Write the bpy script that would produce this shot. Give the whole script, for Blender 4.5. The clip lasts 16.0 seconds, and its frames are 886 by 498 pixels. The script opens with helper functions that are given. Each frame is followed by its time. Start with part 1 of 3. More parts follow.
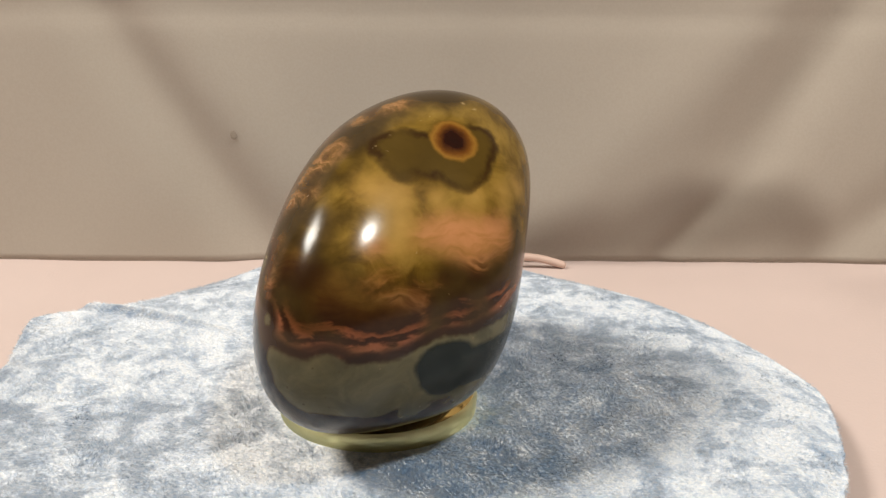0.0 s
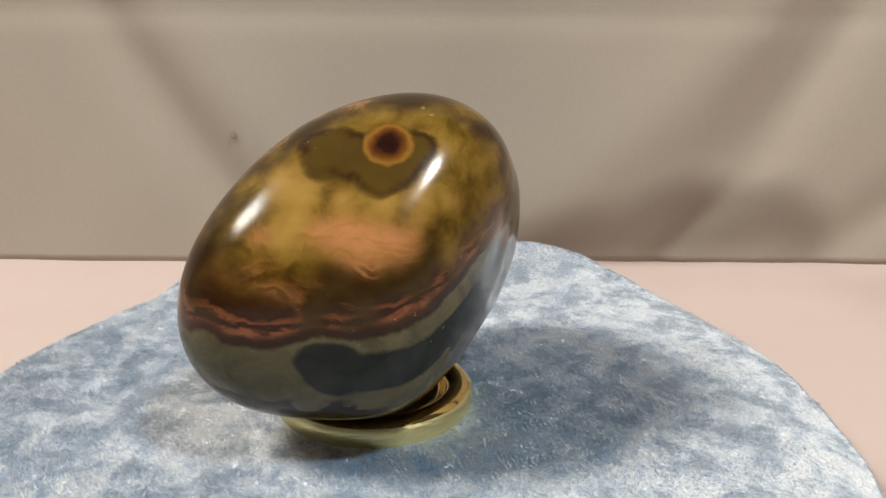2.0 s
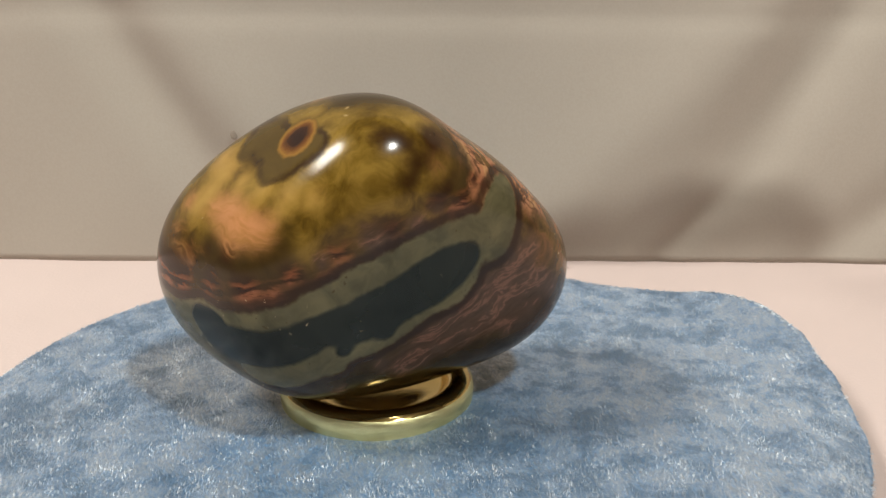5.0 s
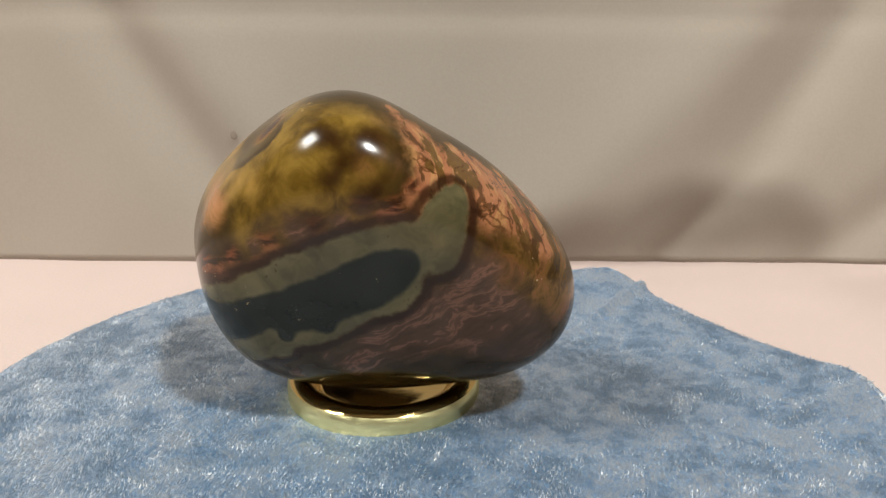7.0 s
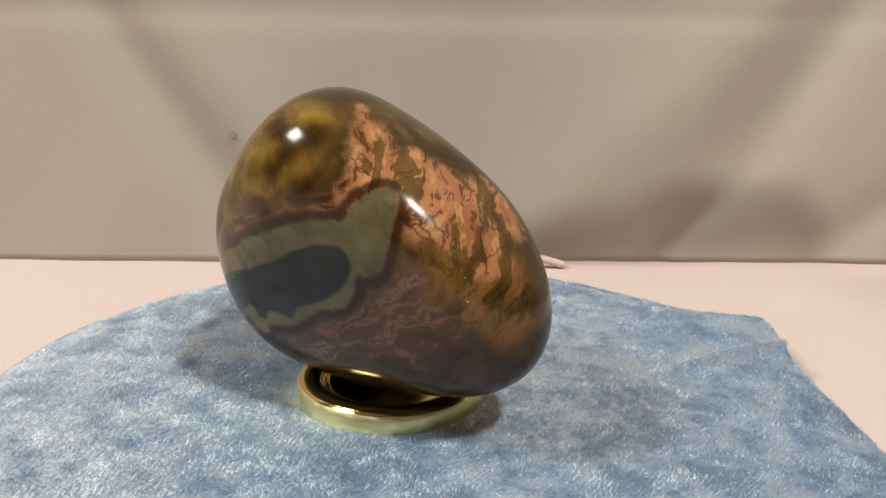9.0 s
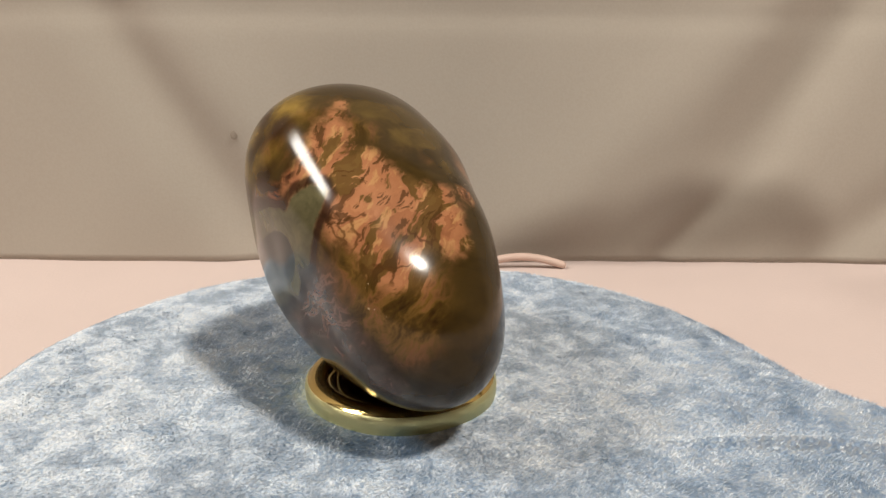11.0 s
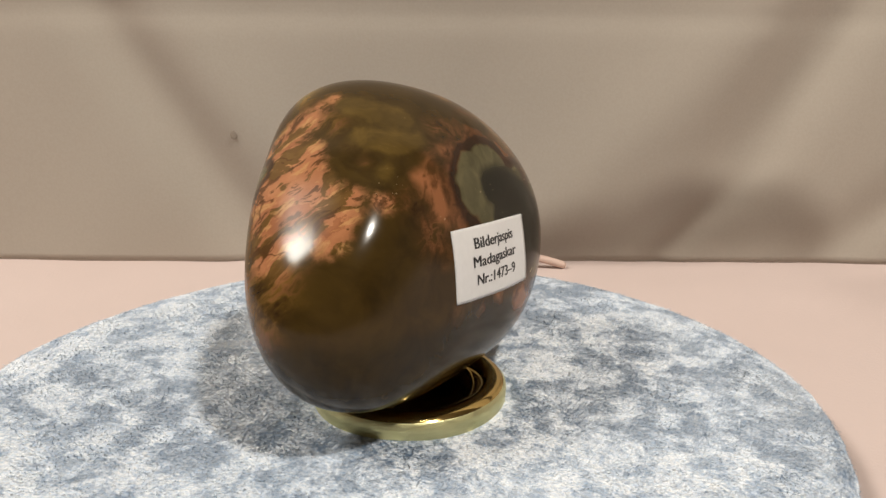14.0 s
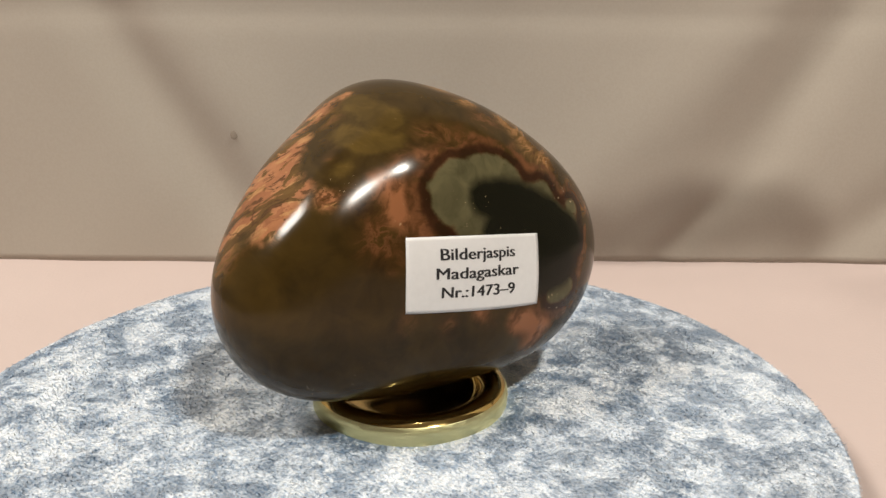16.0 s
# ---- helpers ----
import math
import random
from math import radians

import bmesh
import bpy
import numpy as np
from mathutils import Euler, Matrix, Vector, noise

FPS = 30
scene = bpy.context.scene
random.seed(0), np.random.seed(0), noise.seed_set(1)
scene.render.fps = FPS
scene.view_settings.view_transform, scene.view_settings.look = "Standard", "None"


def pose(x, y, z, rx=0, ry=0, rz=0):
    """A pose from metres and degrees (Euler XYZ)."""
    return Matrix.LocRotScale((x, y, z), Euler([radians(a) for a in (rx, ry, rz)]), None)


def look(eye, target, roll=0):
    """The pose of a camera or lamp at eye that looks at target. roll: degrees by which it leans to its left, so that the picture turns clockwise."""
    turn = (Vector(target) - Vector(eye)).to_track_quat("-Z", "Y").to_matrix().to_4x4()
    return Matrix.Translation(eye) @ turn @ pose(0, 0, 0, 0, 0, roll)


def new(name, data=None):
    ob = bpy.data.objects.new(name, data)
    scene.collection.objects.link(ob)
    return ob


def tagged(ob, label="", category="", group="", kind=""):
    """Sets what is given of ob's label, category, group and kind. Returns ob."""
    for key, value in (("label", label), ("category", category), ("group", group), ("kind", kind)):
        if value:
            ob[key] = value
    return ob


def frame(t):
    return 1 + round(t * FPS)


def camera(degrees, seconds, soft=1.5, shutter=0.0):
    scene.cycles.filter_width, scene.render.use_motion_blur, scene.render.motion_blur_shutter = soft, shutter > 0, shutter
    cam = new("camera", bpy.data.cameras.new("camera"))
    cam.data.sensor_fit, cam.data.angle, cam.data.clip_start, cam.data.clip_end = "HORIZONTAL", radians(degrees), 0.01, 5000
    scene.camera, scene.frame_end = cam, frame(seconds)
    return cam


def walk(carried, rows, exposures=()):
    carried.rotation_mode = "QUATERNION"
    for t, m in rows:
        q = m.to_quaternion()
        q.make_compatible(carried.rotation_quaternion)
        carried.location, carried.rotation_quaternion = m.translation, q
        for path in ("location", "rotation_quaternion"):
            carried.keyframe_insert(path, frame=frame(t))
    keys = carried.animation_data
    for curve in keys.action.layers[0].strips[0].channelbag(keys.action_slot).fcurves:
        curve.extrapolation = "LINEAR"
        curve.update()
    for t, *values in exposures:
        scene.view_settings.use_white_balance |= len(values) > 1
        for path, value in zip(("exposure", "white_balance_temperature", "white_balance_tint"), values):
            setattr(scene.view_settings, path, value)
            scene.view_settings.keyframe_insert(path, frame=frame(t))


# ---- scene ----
# A still camera looks down at a slowly turning display plate.
cam = camera(53.5, 16.0)
EYE = Vector((0.0, -0.2219, 0.1139))
VIEW = look(EYE, EYE + Vector((0.0595, 0.9506, -0.3047)), 0.28)
walk(cam, [(0.0, VIEW), (16.0, VIEW)],
     [(0.0, -0.02, 6750, 10), (1.5, -0.09, 6600, 9), (2.5, -0.01, 6550, 8), (4.0, 0.07, 6400, 6), (7.0, 0.10, 6450, 7), (9.0, 0.07, 6550, 7), (12.0, -0.08, 6800, 10), (14.0, -0.13, 6800, 10), (16.0, -0.08, 6750, 9)])

# ---- light: two small lamps above the table and the room's weak warm light ----
world = bpy.data.worlds.new("room_light")
scene.world = world
world.use_nodes = True
world.node_tree.nodes["Background"].inputs[0].default_value = (1.0, 0.86, 0.72, 1)
world.node_tree.nodes["Background"].inputs[1].default_value = 0.12


def lamp(name, az, el, dist, size, size_y, watts, colour):
    """A rectangular lamp aimed at the stone: azimuth from straight in front of the table (plus is to the right), elevation, distance."""
    d = bpy.data.lights.new(name, "AREA")
    d.shape, d.size, d.size_y, d.energy, d.color = "RECTANGLE", size, size_y, watts, colour
    a, b = radians(az), radians(el)
    aim = Vector((0, 0, 0.05))
    ob = new(name, d)
    ob.matrix_world = look(aim + dist * Vector((math.sin(a) * math.cos(b), -math.cos(a) * math.cos(b), math.sin(b))), aim)
    return ob


lamp("lamp_side", -80, 50, 1.6, 0.36, 0.36, 20.5, (1.0, 0.965, 0.90))
front_lamp = lamp("lamp_front", 36, 57, 1.6, 0.12, 0.12, 21.0, (1.0, 0.965, 0.90))


# ---- node helpers ----
class Tree:
    def __init__(self, name):
        self.mat = bpy.data.materials.new(name)
        self.mat.use_nodes = True
        self.t = self.mat.node_tree
        self.b = self.t.nodes["Principled BSDF"]
        self.out = self.t.nodes["Material Output"]

    def put(self, socket, value):
        if hasattr(value, "is_linked"):
            self.t.links.new(value, socket)
        elif isinstance(value, (tuple, list)) and len(value) == 3 and socket.type == "RGBA":
            socket.default_value = (*value, 1)
        else:
            socket.default_value = value

    def node(self, kind, **inputs):
        n = self.t.nodes.new(kind)
        for key, value in inputs.items():
            self.put(n.inputs[key], value)
        return n

    def noise(self, scale, detail=3.0, vec=None, rough=0.55, distortion=0.0, colour=False):
        n = self.node("ShaderNodeTexNoise", Scale=scale, Detail=detail, Roughness=rough, Distortion=distortion)
        if vec is not None:
            self.put(n.inputs["Vector"], vec)
        return n.outputs["Color" if colour else "Fac"]

    def math(self, op, a, b=0.0, clamp=False):
        n = self.t.nodes.new("ShaderNodeMath")
        n.operation, n.use_clamp = op, clamp
        self.put(n.inputs[0], a)
        self.put(n.inputs[1], b)
        return n.outputs[0]

    def vmath(self, op, a, b=(0, 0, 0), scale=None):
        n = self.t.nodes.new("ShaderNodeVectorMath")
        n.operation = op
        self.put(n.inputs[0], a)
        self.put(n.inputs[1], b)
        if scale is not None:
            self.put(n.inputs["Scale"], scale)
        return n.outputs[1] if op in ("DOT_PRODUCT", "LENGTH") else n.outputs[0]

    def rng(self, v, a, b, c=0.0, d=1.0, smooth=True):
        n = self.t.nodes.new("ShaderNodeMapRange")
        n.interpolation_type = "SMOOTHSTEP" if smooth else "LINEAR"
        for key, value in zip(("Value", "From Min", "From Max", "To Min", "To Max"), (v, a, b, c, d)):
            self.put(n.inputs[key], value)
        return n.outputs[0]

    def mix(self, f, a, b):
        n = self.t.nodes.new("ShaderNodeMix")
        n.data_type = "RGBA"
        self.put(n.inputs[0], f)
        self.put(n.inputs[6], a)
        self.put(n.inputs[7], b)
        return n.outputs[2]

    def ramp(self, f, stops):
        n = self.t.nodes.new("ShaderNodeValToRGB")
        r = n.color_ramp
        while len(r.elements) < len(stops):
            r.elements.new(0.5)
        for el, (p, col) in zip(r.elements, stops):
            el.position, el.color = p, (*col, 1)
        self.put(n.inputs[0], f)
        return n.outputs[0]

    def bump(self, height, strength, dist, normal=None):
        n = self.node("ShaderNodeBump", Strength=strength, Distance=dist, Height=height)
        if normal is not None:
            self.put(n.inputs["Normal"], normal)
        return n.outputs[0]

    def local(self):
        return self.t.nodes.new("ShaderNodeTexCoord").outputs["Object"]

    def attr(self, name):
        n = self.t.nodes.new("ShaderNodeAttribute")
        n.attribute_name = name
        return n.outputs["Fac"]

    def surface(self, colour, rough, normal=None, metallic=0.0):
        self.put(self.b.inputs["Base Color"], colour)
        self.put(self.b.inputs["Roughness"], rough)
        self.put(self.b.inputs["Metallic"], metallic)
        if normal is not None:
            self.put(self.b.inputs["Normal"], normal)
        return self.mat


def curtain_material():
    t = Tree("taupe_fabric")
    p = t.local()
    weave = t.noise(900, 2, p)
    stain = t.noise(7, 3, p)
    col = t.mix(stain, (0.38, 0.335, 0.283), (0.45, 0.398, 0.34))
    col = t.mix(t.rng(weave, 0.3, 0.7, 0, 0.12), col, (0.30, 0.25, 0.19))
    t.put(t.b.inputs["Sheen Weight"], 0.2)
    return t.surface(col, 0.9, t.bump(weave, 0.1, 0.0005))


def table_material():
    t = Tree("pale_pink_cloth")
    p = t.local()
    fine = t.noise(700, 3, p)
    soft = t.noise(14, 3, p)
    col = t.mix(soft, (0.53, 0.428, 0.398), (0.585, 0.475, 0.442))
    col = t.mix(t.rng(fine, 0.35, 0.7, 0, 0.10), col, (0.62, 0.46, 0.39))
    return t.surface(col, 0.75, t.bump(t.math("ADD", fine, t.math("MULTIPLY", soft, 2.0)), 0.15, 0.001))


def velvet_material():
    """Crushed velvet: a blue ground and a pale pile that leans one way across the cloth, more or less so in patches."""
    t = Tree("crushed_velvet")
    p = t.local()
    patch = t.noise(78, 10, p, 0.76, 0.3)
    patch2 = t.noise(130, 4, p, 0.6, 0.4)
    fibre_p = t.vmath("MULTIPLY", p, (1.0, 2.6, 1.0))
    fibre = t.noise(900, 3, fibre_p, 0.6)
    wide = t.noise(13, 2, p)
    jitter = t.vmath("SUBTRACT", t.noise(120, 4, p, 0.65, 0.3, True), (0.5, 0.5, 0.5))
    jitter2 = t.vmath("SUBTRACT", t.noise(1300, 2, p, 0.6, 0.0, True), (0.5, 0.5, 0.5))
    crush = t.math("ADD", t.rng(patch, 0.375, 0.625, 0.0, 1.0), t.rng(wide, 0.35, 0.65, -0.22, 0.22))

    def to_world(v):
        n = t.t.nodes.new("ShaderNodeVectorTransform")
        n.vector_type, n.convert_from, n.convert_to = "VECTOR", "OBJECT", "WORLD"
        t.put(n.inputs[0], v)
        return n.outputs[0]

    ruffle = t.vmath("ADD", t.vmath("SCALE", jitter, scale=1.5), t.vmath("SCALE", jitter2, scale=2.2))
    lean = t.vmath("ADD", t.vmath("SCALE", (-0.985, 0.17, 0.0), scale=t.math("MULTIPLY_ADD", crush, 0.32)), ruffle)
    lean.node.inputs[0].links[0].from_node.inputs["Scale"].links[0].from_node.inputs[2].default_value = 0.32
    geo = t.t.nodes.new("ShaderNodeNewGeometry")
    nap = t.vmath("NORMALIZE", t.vmath("ADD", to_world(lean), geo.outputs["Normal"]))
    along = t.vmath("NORMALIZE", to_world(t.vmath("ADD", (-0.985, 0.17, 0.0), t.vmath("SCALE", jitter, scale=1.2))))
    blue = t.mix(patch2, (0.055, 0.215, 0.46), (0.120, 0.325, 0.60))
    knit = []
    for axis, scale in (("Y", 290.0), ("X", 420.0)):
        w = t.node("ShaderNodeTexWave", Scale=scale, Distortion=1.2, Detail=2.0)
        w.bands_direction = axis
        t.put(w.inputs["Vector"], p)
        knit.append(t.rng(w.outputs["Fac"], 0.5, 0.95))
    # Sparkle of the knit rows, painted into the ground colour as pale dots.
    glint = t.math("MULTIPLY", t.math("MULTIPLY", knit[0], knit[1]), t.math("MULTIPLY", t.rng(t.noise(900, 1, p), 0.45, 0.6), t.rng(t.noise(60, 3, p), 0.42, 0.55)))
    blue = t.mix(t.rng(fibre, 0.35, 0.7, 0, 0.5), blue, (0.20, 0.40, 0.62))
    blue = t.mix(glint, blue, (0.75, 0.88, 0.95))
    # Duller sheen of crushed patches painted in: darker ground, and greyer pile below.
    blue = t.mix(t.rng(t.math("ADD", patch, t.math("MULTIPLY", t.math("SUBTRACT", wide, 0.5), 0.6)), 0.52, 0.38, 0.0, 0.55), blue, (0.055, 0.120, 0.215))
    ground = t.node("ShaderNodeBsdfDiffuse", Color=blue, Roughness=0.8)
    t.put(ground.inputs["Normal"], t.bump(fibre, 0.6, 0.0007))
    pile = t.node("ShaderNodeBsdfAnisotropic", Color=t.mix(t.rng(crush, 0.0, 0.9), (0.63, 0.63, 0.63), (0.99, 0.985, 0.97)), Roughness=0.7, Anisotropy=0.4)
    t.put(pile.inputs["Normal"], nap)
    t.put(pile.inputs["Tangent"], along)
    strand = t.noise(760, 5, t.vmath("MULTIPLY", p, (1.0, 1.8, 1.0)), 0.8)
    cover = t.math("MULTIPLY", t.rng(crush, -0.1, 0.95, 0.55, 0.73, False), t.rng(strand, 0.34, 0.66, 0.70, 1.25), True)
    both = t.node("ShaderNodeMixShader", Fac=cover)
    t.t.links.new(ground.outputs[0], both.inputs[1])
    t.t.links.new(pile.outputs[0], both.inputs[2])
    t.t.links.new(both.outputs[0], t.out.inputs["Surface"])
    return t.mat


def brass_material(name, rough, lo, hi):
    t = Tree(name)
    p = t.local()
    scratch = t.noise(260, 4, t.vmath("MULTIPLY", p, (1, 1, 6)))
    wear = t.noise(90, 3, p)
    col = t.mix(wear, lo, hi)
    return t.surface(col, t.rng(scratch, 0.3, 0.7, rough * 0.7, rough * 1.4), t.bump(scratch, 0.06 if rough < 0.2 else 0.35, 0.0004), 1.0)


def jasper_material():
    """Polished picture jasper: bands and patches whose borders wander, each with its own streaks."""
    t = Tree("polished_jasper")
    p = t.local()
    warp = t.noise(75, 4, p, 0.6)
    warp2 = t.noise(330, 3, p, 0.6)
    wander = t.math("ADD", t.math("MULTIPLY_ADD", warp, 0.0065), t.math("MULTIPLY", warp2, 0.0020))
    wander.node.inputs[0].links[0].from_node.inputs[2].default_value = -0.0042
    swirl = t.vmath("ADD", p, t.vmath("SCALE", t.noise(60, 3, p, colour=True), scale=0.012))
    streak = t.noise(230, 5, t.vmath("MULTIPLY", swirl, (0.35, 0.35, 1.5)), 0.62)
    cell = t.noise(95, 5, swirl, 0.6, 0.5)
    grain = t.noise(1000, 2, p)
    speck = t.noise(520, 2, p)

    def zone(name, soft, amount=1.0):
        d = t.math("ADD", t.attr(name), t.math("MULTIPLY", wander, amount * 0.6))
        return d, t.rng(d, soft, -soft)

    brown = t.ramp(cell, [(0.25, (0.052, 0.034, 0.009)), (0.5, (0.075, 0.050, 0.014)), (0.75, (0.098, 0.066, 0.019))])
    col = brown
    # olive crown with its golden and pink clouds
    olive = t.ramp(cell, [(0.28, (0.075, 0.045, 0.008)), (0.45, (0.150, 0.100, 0.016)), (0.6, (0.205, 0.145, 0.030)), (0.8, (0.27, 0.19, 0.05))])
    col = t.mix(zone("olive", 0.0035, 1.6)[1], col, olive)
    col = t.mix(t.math("MULTIPLY", zone("gold", 0.0050, 1.5)[1], 0.85), col, t.mix(streak, (0.30, 0.205, 0.055), (0.46, 0.32, 0.115)))
    col = t.mix(t.math("MULTIPLY", zone("pink", 0.0040, 1.2)[1], 0.9), col, t.mix(t.rng(streak, 0.38, 0.62), (0.33, 0.175, 0.068), (0.46, 0.235, 0.125)))
    # dark red swirls under the pink cloud
    swirls = t.noise(95, 4, t.vmath("MULTIPLY", swirl, (0.6, 0.6, 1.5)), 0.5, 0.7)
    col = t.mix(t.math("MULTIPLY", zone("hook", 0.0040, 2.4)[1], 0.9), col, t.ramp(swirls, [(0.34, (0.040, 0.014, 0.005)), (0.47, (0.085, 0.032, 0.010)), (0.53, (0.24, 0.105, 0.040)), (0.58, (0.33, 0.17, 0.080)), (0.64, (0.10, 0.040, 0.013))]))
    d, m = zone("cloud", 0.0016, 1.6)
    col = t.mix(m, col, t.mix(cell, (0.085, 0.058, 0.012), (0.135, 0.095, 0.022)))
    col = t.mix(t.math("MULTIPLY", t.rng(t.math("ABSOLUTE", t.math("ADD", d, 0.0006)), 0.0017, 0.0001), t.rng(warp, 0.36, 0.50, 0.2, 0.7)), col, (0.045, 0.018, 0.008))
    # salmon side: smooth pink rock crossed by slanting olive streaks and a few thin seams
    def drawn_out(v, keep):
        """Coordinates in which the pattern runs long in the direction v."""
        return t.vmath("SUBTRACT", swirl, t.vmath("SCALE", v, scale=t.math("MULTIPLY", t.vmath("DOT_PRODUCT", swirl, v), 1 - keep)))

    slant = t.noise(150, 5, drawn_out((-0.673, -0.435, 0.598), 0.28), 0.62, 0.3)
    slant2 = t.noise(330, 4, drawn_out((-0.673, -0.435, 0.598), 0.2), 0.6)
    layer = t.noise(125, 5, drawn_out((0.045, 0.859, 0.51), 0.22), 0.62, 0.3)
    crack = t.node("ShaderNodeTexVoronoi", Scale=60.0)
    crack.feature = "DISTANCE_TO_EDGE"
    t.put(crack.inputs["Vector"], t.vmath("ADD", drawn_out((-0.673, -0.435, 0.598), 0.6), t.vmath("SCALE", t.noise(140, 3, p, colour=True), scale=0.010)))
    seam = t.math("MAXIMUM", t.rng(crack.outputs["Distance"], 0.0, 0.035), t.rng(t.noise(80, 2, p), 0.50, 0.42))
    mixed = t.ramp(slant, [(0.30, (0.045, 0.024, 0.007)), (0.42, (0.10, 0.060, 0.015)), (0.50, (0.165, 0.100, 0.028)), (0.56, (0.20, 0.100, 0.044)), (0.66, (0.105, 0.066, 0.018)), (0.78, (0.07, 0.04, 0.012))])
    col = t.mix(zone("veined", 0.004, 2.2)[1], col, mixed)
    shard = t.node("ShaderNodeTexVoronoi", Scale=150.0)
    t.put(shard.inputs["Vector"], t.vmath("ADD", drawn_out((-0.673, -0.435, 0.598), 0.5), t.vmath("SCALE", t.noise(200, 3, p, colour=True), scale=0.006)))
    tone = t.t.nodes.new("ShaderNodeSeparateColor")
    t.put(tone.inputs[0], shard.outputs["Color"])
    pinkrock = t.mix(t.math("ADD", t.math("MULTIPLY", tone.outputs[0], 0.6), t.rng(cell, 0.35, 0.65, 0.0, 0.4)), (0.225, 0.096, 0.050), (0.385, 0.195, 0.114))
    pinkrock = t.mix(t.math("MULTIPLY", t.rng(slant2, 0.54, 0.62), 0.7), pinkrock, (0.43, 0.27, 0.135))
    pinkrock = t.mix(t.math("MULTIPLY", t.rng(slant, 0.475, 0.435), 0.85), pinkrock, (0.125, 0.080, 0.022))
    pinkrock = t.mix(t.math("MULTIPLY", t.rng(slant2, 0.43, 0.39), 0.75), pinkrock, (0.10, 0.050, 0.018))
    pinkrock = t.mix(t.rng(seam, 0, 1, 0.3, 1.0), (0.11, 0.050, 0.018), pinkrock)
    col = t.mix(zone("russet", 0.0040, 2.6)[1], col, t.ramp(slant, [(0.34, (0.058, 0.032, 0.010)), (0.45, (0.105, 0.056, 0.018)), (0.50, (0.14, 0.066, 0.026)), (0.55, (0.19, 0.090, 0.042)), (0.60, (0.115, 0.066, 0.020)), (0.72, (0.075, 0.046, 0.013))]))
    col = t.mix(zone("salmon", 0.0024, 2.8)[1], col, pinkrock)
    d, m = zone("darktop", 0.0012, 1.8)
    col = t.mix(m, col, t.ramp(cell, [(0.3, (0.088, 0.060, 0.016)), (0.7, (0.145, 0.102, 0.028))]))
    # layers that follow the border of the sage band
    off = t.math("ADD", t.attr("sage"), t.math("MULTIPLY", t.math("SUBTRACT", warp, 0.5), 0.006))
    off = t.math("DIVIDE", t.math("ADD", off, t.math("MULTIPLY", t.math("SUBTRACT", streak, 0.5), 0.0075)), 0.0145)
    rim = t.ramp(off, [(0.0, (0.035, 0.015, 0.010)), (0.08, (0.10, 0.042, 0.026)), (0.14, (0.27, 0.115, 0.070)), (0.21, (0.24, 0.095, 0.052)), (0.27, (0.065, 0.022, 0.010)), (0.33, (0.045, 0.016, 0.007)),
                       (0.39, (0.22, 0.080, 0.038)), (0.45, (0.17, 0.062, 0.026)), (0.51, (0.050, 0.019, 0.007)), (0.75, (0.085, 0.040, 0.010)), (1.0, (0.15, 0.09, 0.022))])
    col = t.mix(zone("redband", 0.0030, 2.0)[1], col, rim)
    col = t.mix(t.math("MULTIPLY", zone("darkspot", 0.0026, 2.2)[1], 0.8), col, (0.050, 0.020, 0.007))
    # mauve lower side: streaked rock, with haze reflected from table and velvet painted in
    mauve = t.ramp(layer, [(0.30, (0.070, 0.048, 0.031)), (0.44, (0.100, 0.066, 0.046)), (0.51, (0.120, 0.076, 0.056)), (0.545, (0.20, 0.115, 0.092)), (0.58, (0.135, 0.083, 0.062)), (0.66, (0.095, 0.064, 0.044)), (0.74, (0.16, 0.096, 0.076))])
    col = t.mix(zone("mauve", 0.0022, 1.8)[1], col, mauve)
    col = t.mix(zone("strip", 0.0020, 1.0)[1], col, t.mix(t.rng(slant, 0.40, 0.54), (0.15, 0.070, 0.030), (0.27, 0.125, 0.065)))
    col = t.mix(t.math("MULTIPLY", zone("thread", 0.0010, 1.4)[1], t.rng(streak, 0.40, 0.54)), col, t.mix(cell, (0.20, 0.085, 0.045), (0.34, 0.155, 0.095)))
    col = t.mix(t.math("MULTIPLY", zone("amber", 0.0030, 1.3)[1], 0.75), col, t.ramp(streak, [(0.34, (0.12, 0.058, 0.018)), (0.46, (0.22, 0.125, 0.040)), (0.54, (0.36, 0.20, 0.095)), (0.60, (0.20, 0.12, 0.035)), (0.70, (0.13, 0.078, 0.022))]))
    # sage bands with dark cores, edged by a thin brown line
    dc = t.math("ADD", t.attr("sagec"), t.math("MULTIPLY", wander, 1.4))
    ribbon = t.math("MULTIPLY", t.rng(dc, 0.0060, 0.0038), t.rng(slant, 0.42, 0.54))
    col = t.mix(ribbon, col, t.mix(t.rng(cell, 0.35, 0.65), (0.10, 0.050, 0.019), (0.19, 0.088, 0.044)))
    for name, core, deep in (("sage", "teal", (0.018, 0.026, 0.020)), ("sagec", "blackc", (0.014, 0.016, 0.008))):
        d, m = zone(name, 0.0006, 1.1)
        col = t.mix(t.math("MULTIPLY", t.rng(t.math("ABSOLUTE", t.math("SUBTRACT", d, 0.0012)), 0.0020, 0.0004), 0.8), col, (0.050, 0.022, 0.010))
        pale = t.mix(t.rng(cell, 0.3, 0.7), (0.095, 0.096, 0.056), (0.145, 0.146, 0.088))
        pale = t.mix(t.rng(speck, 0.70, 0.74), pale, (0.10, 0.085, 0.04))
        col = t.mix(m, col, pale)
        col = t.mix(zone(core, 0.0007 if core == "teal" else 0.0018, 0.8)[1], col, t.mix(cell, deep, tuple(1.5 * a for a in deep)))
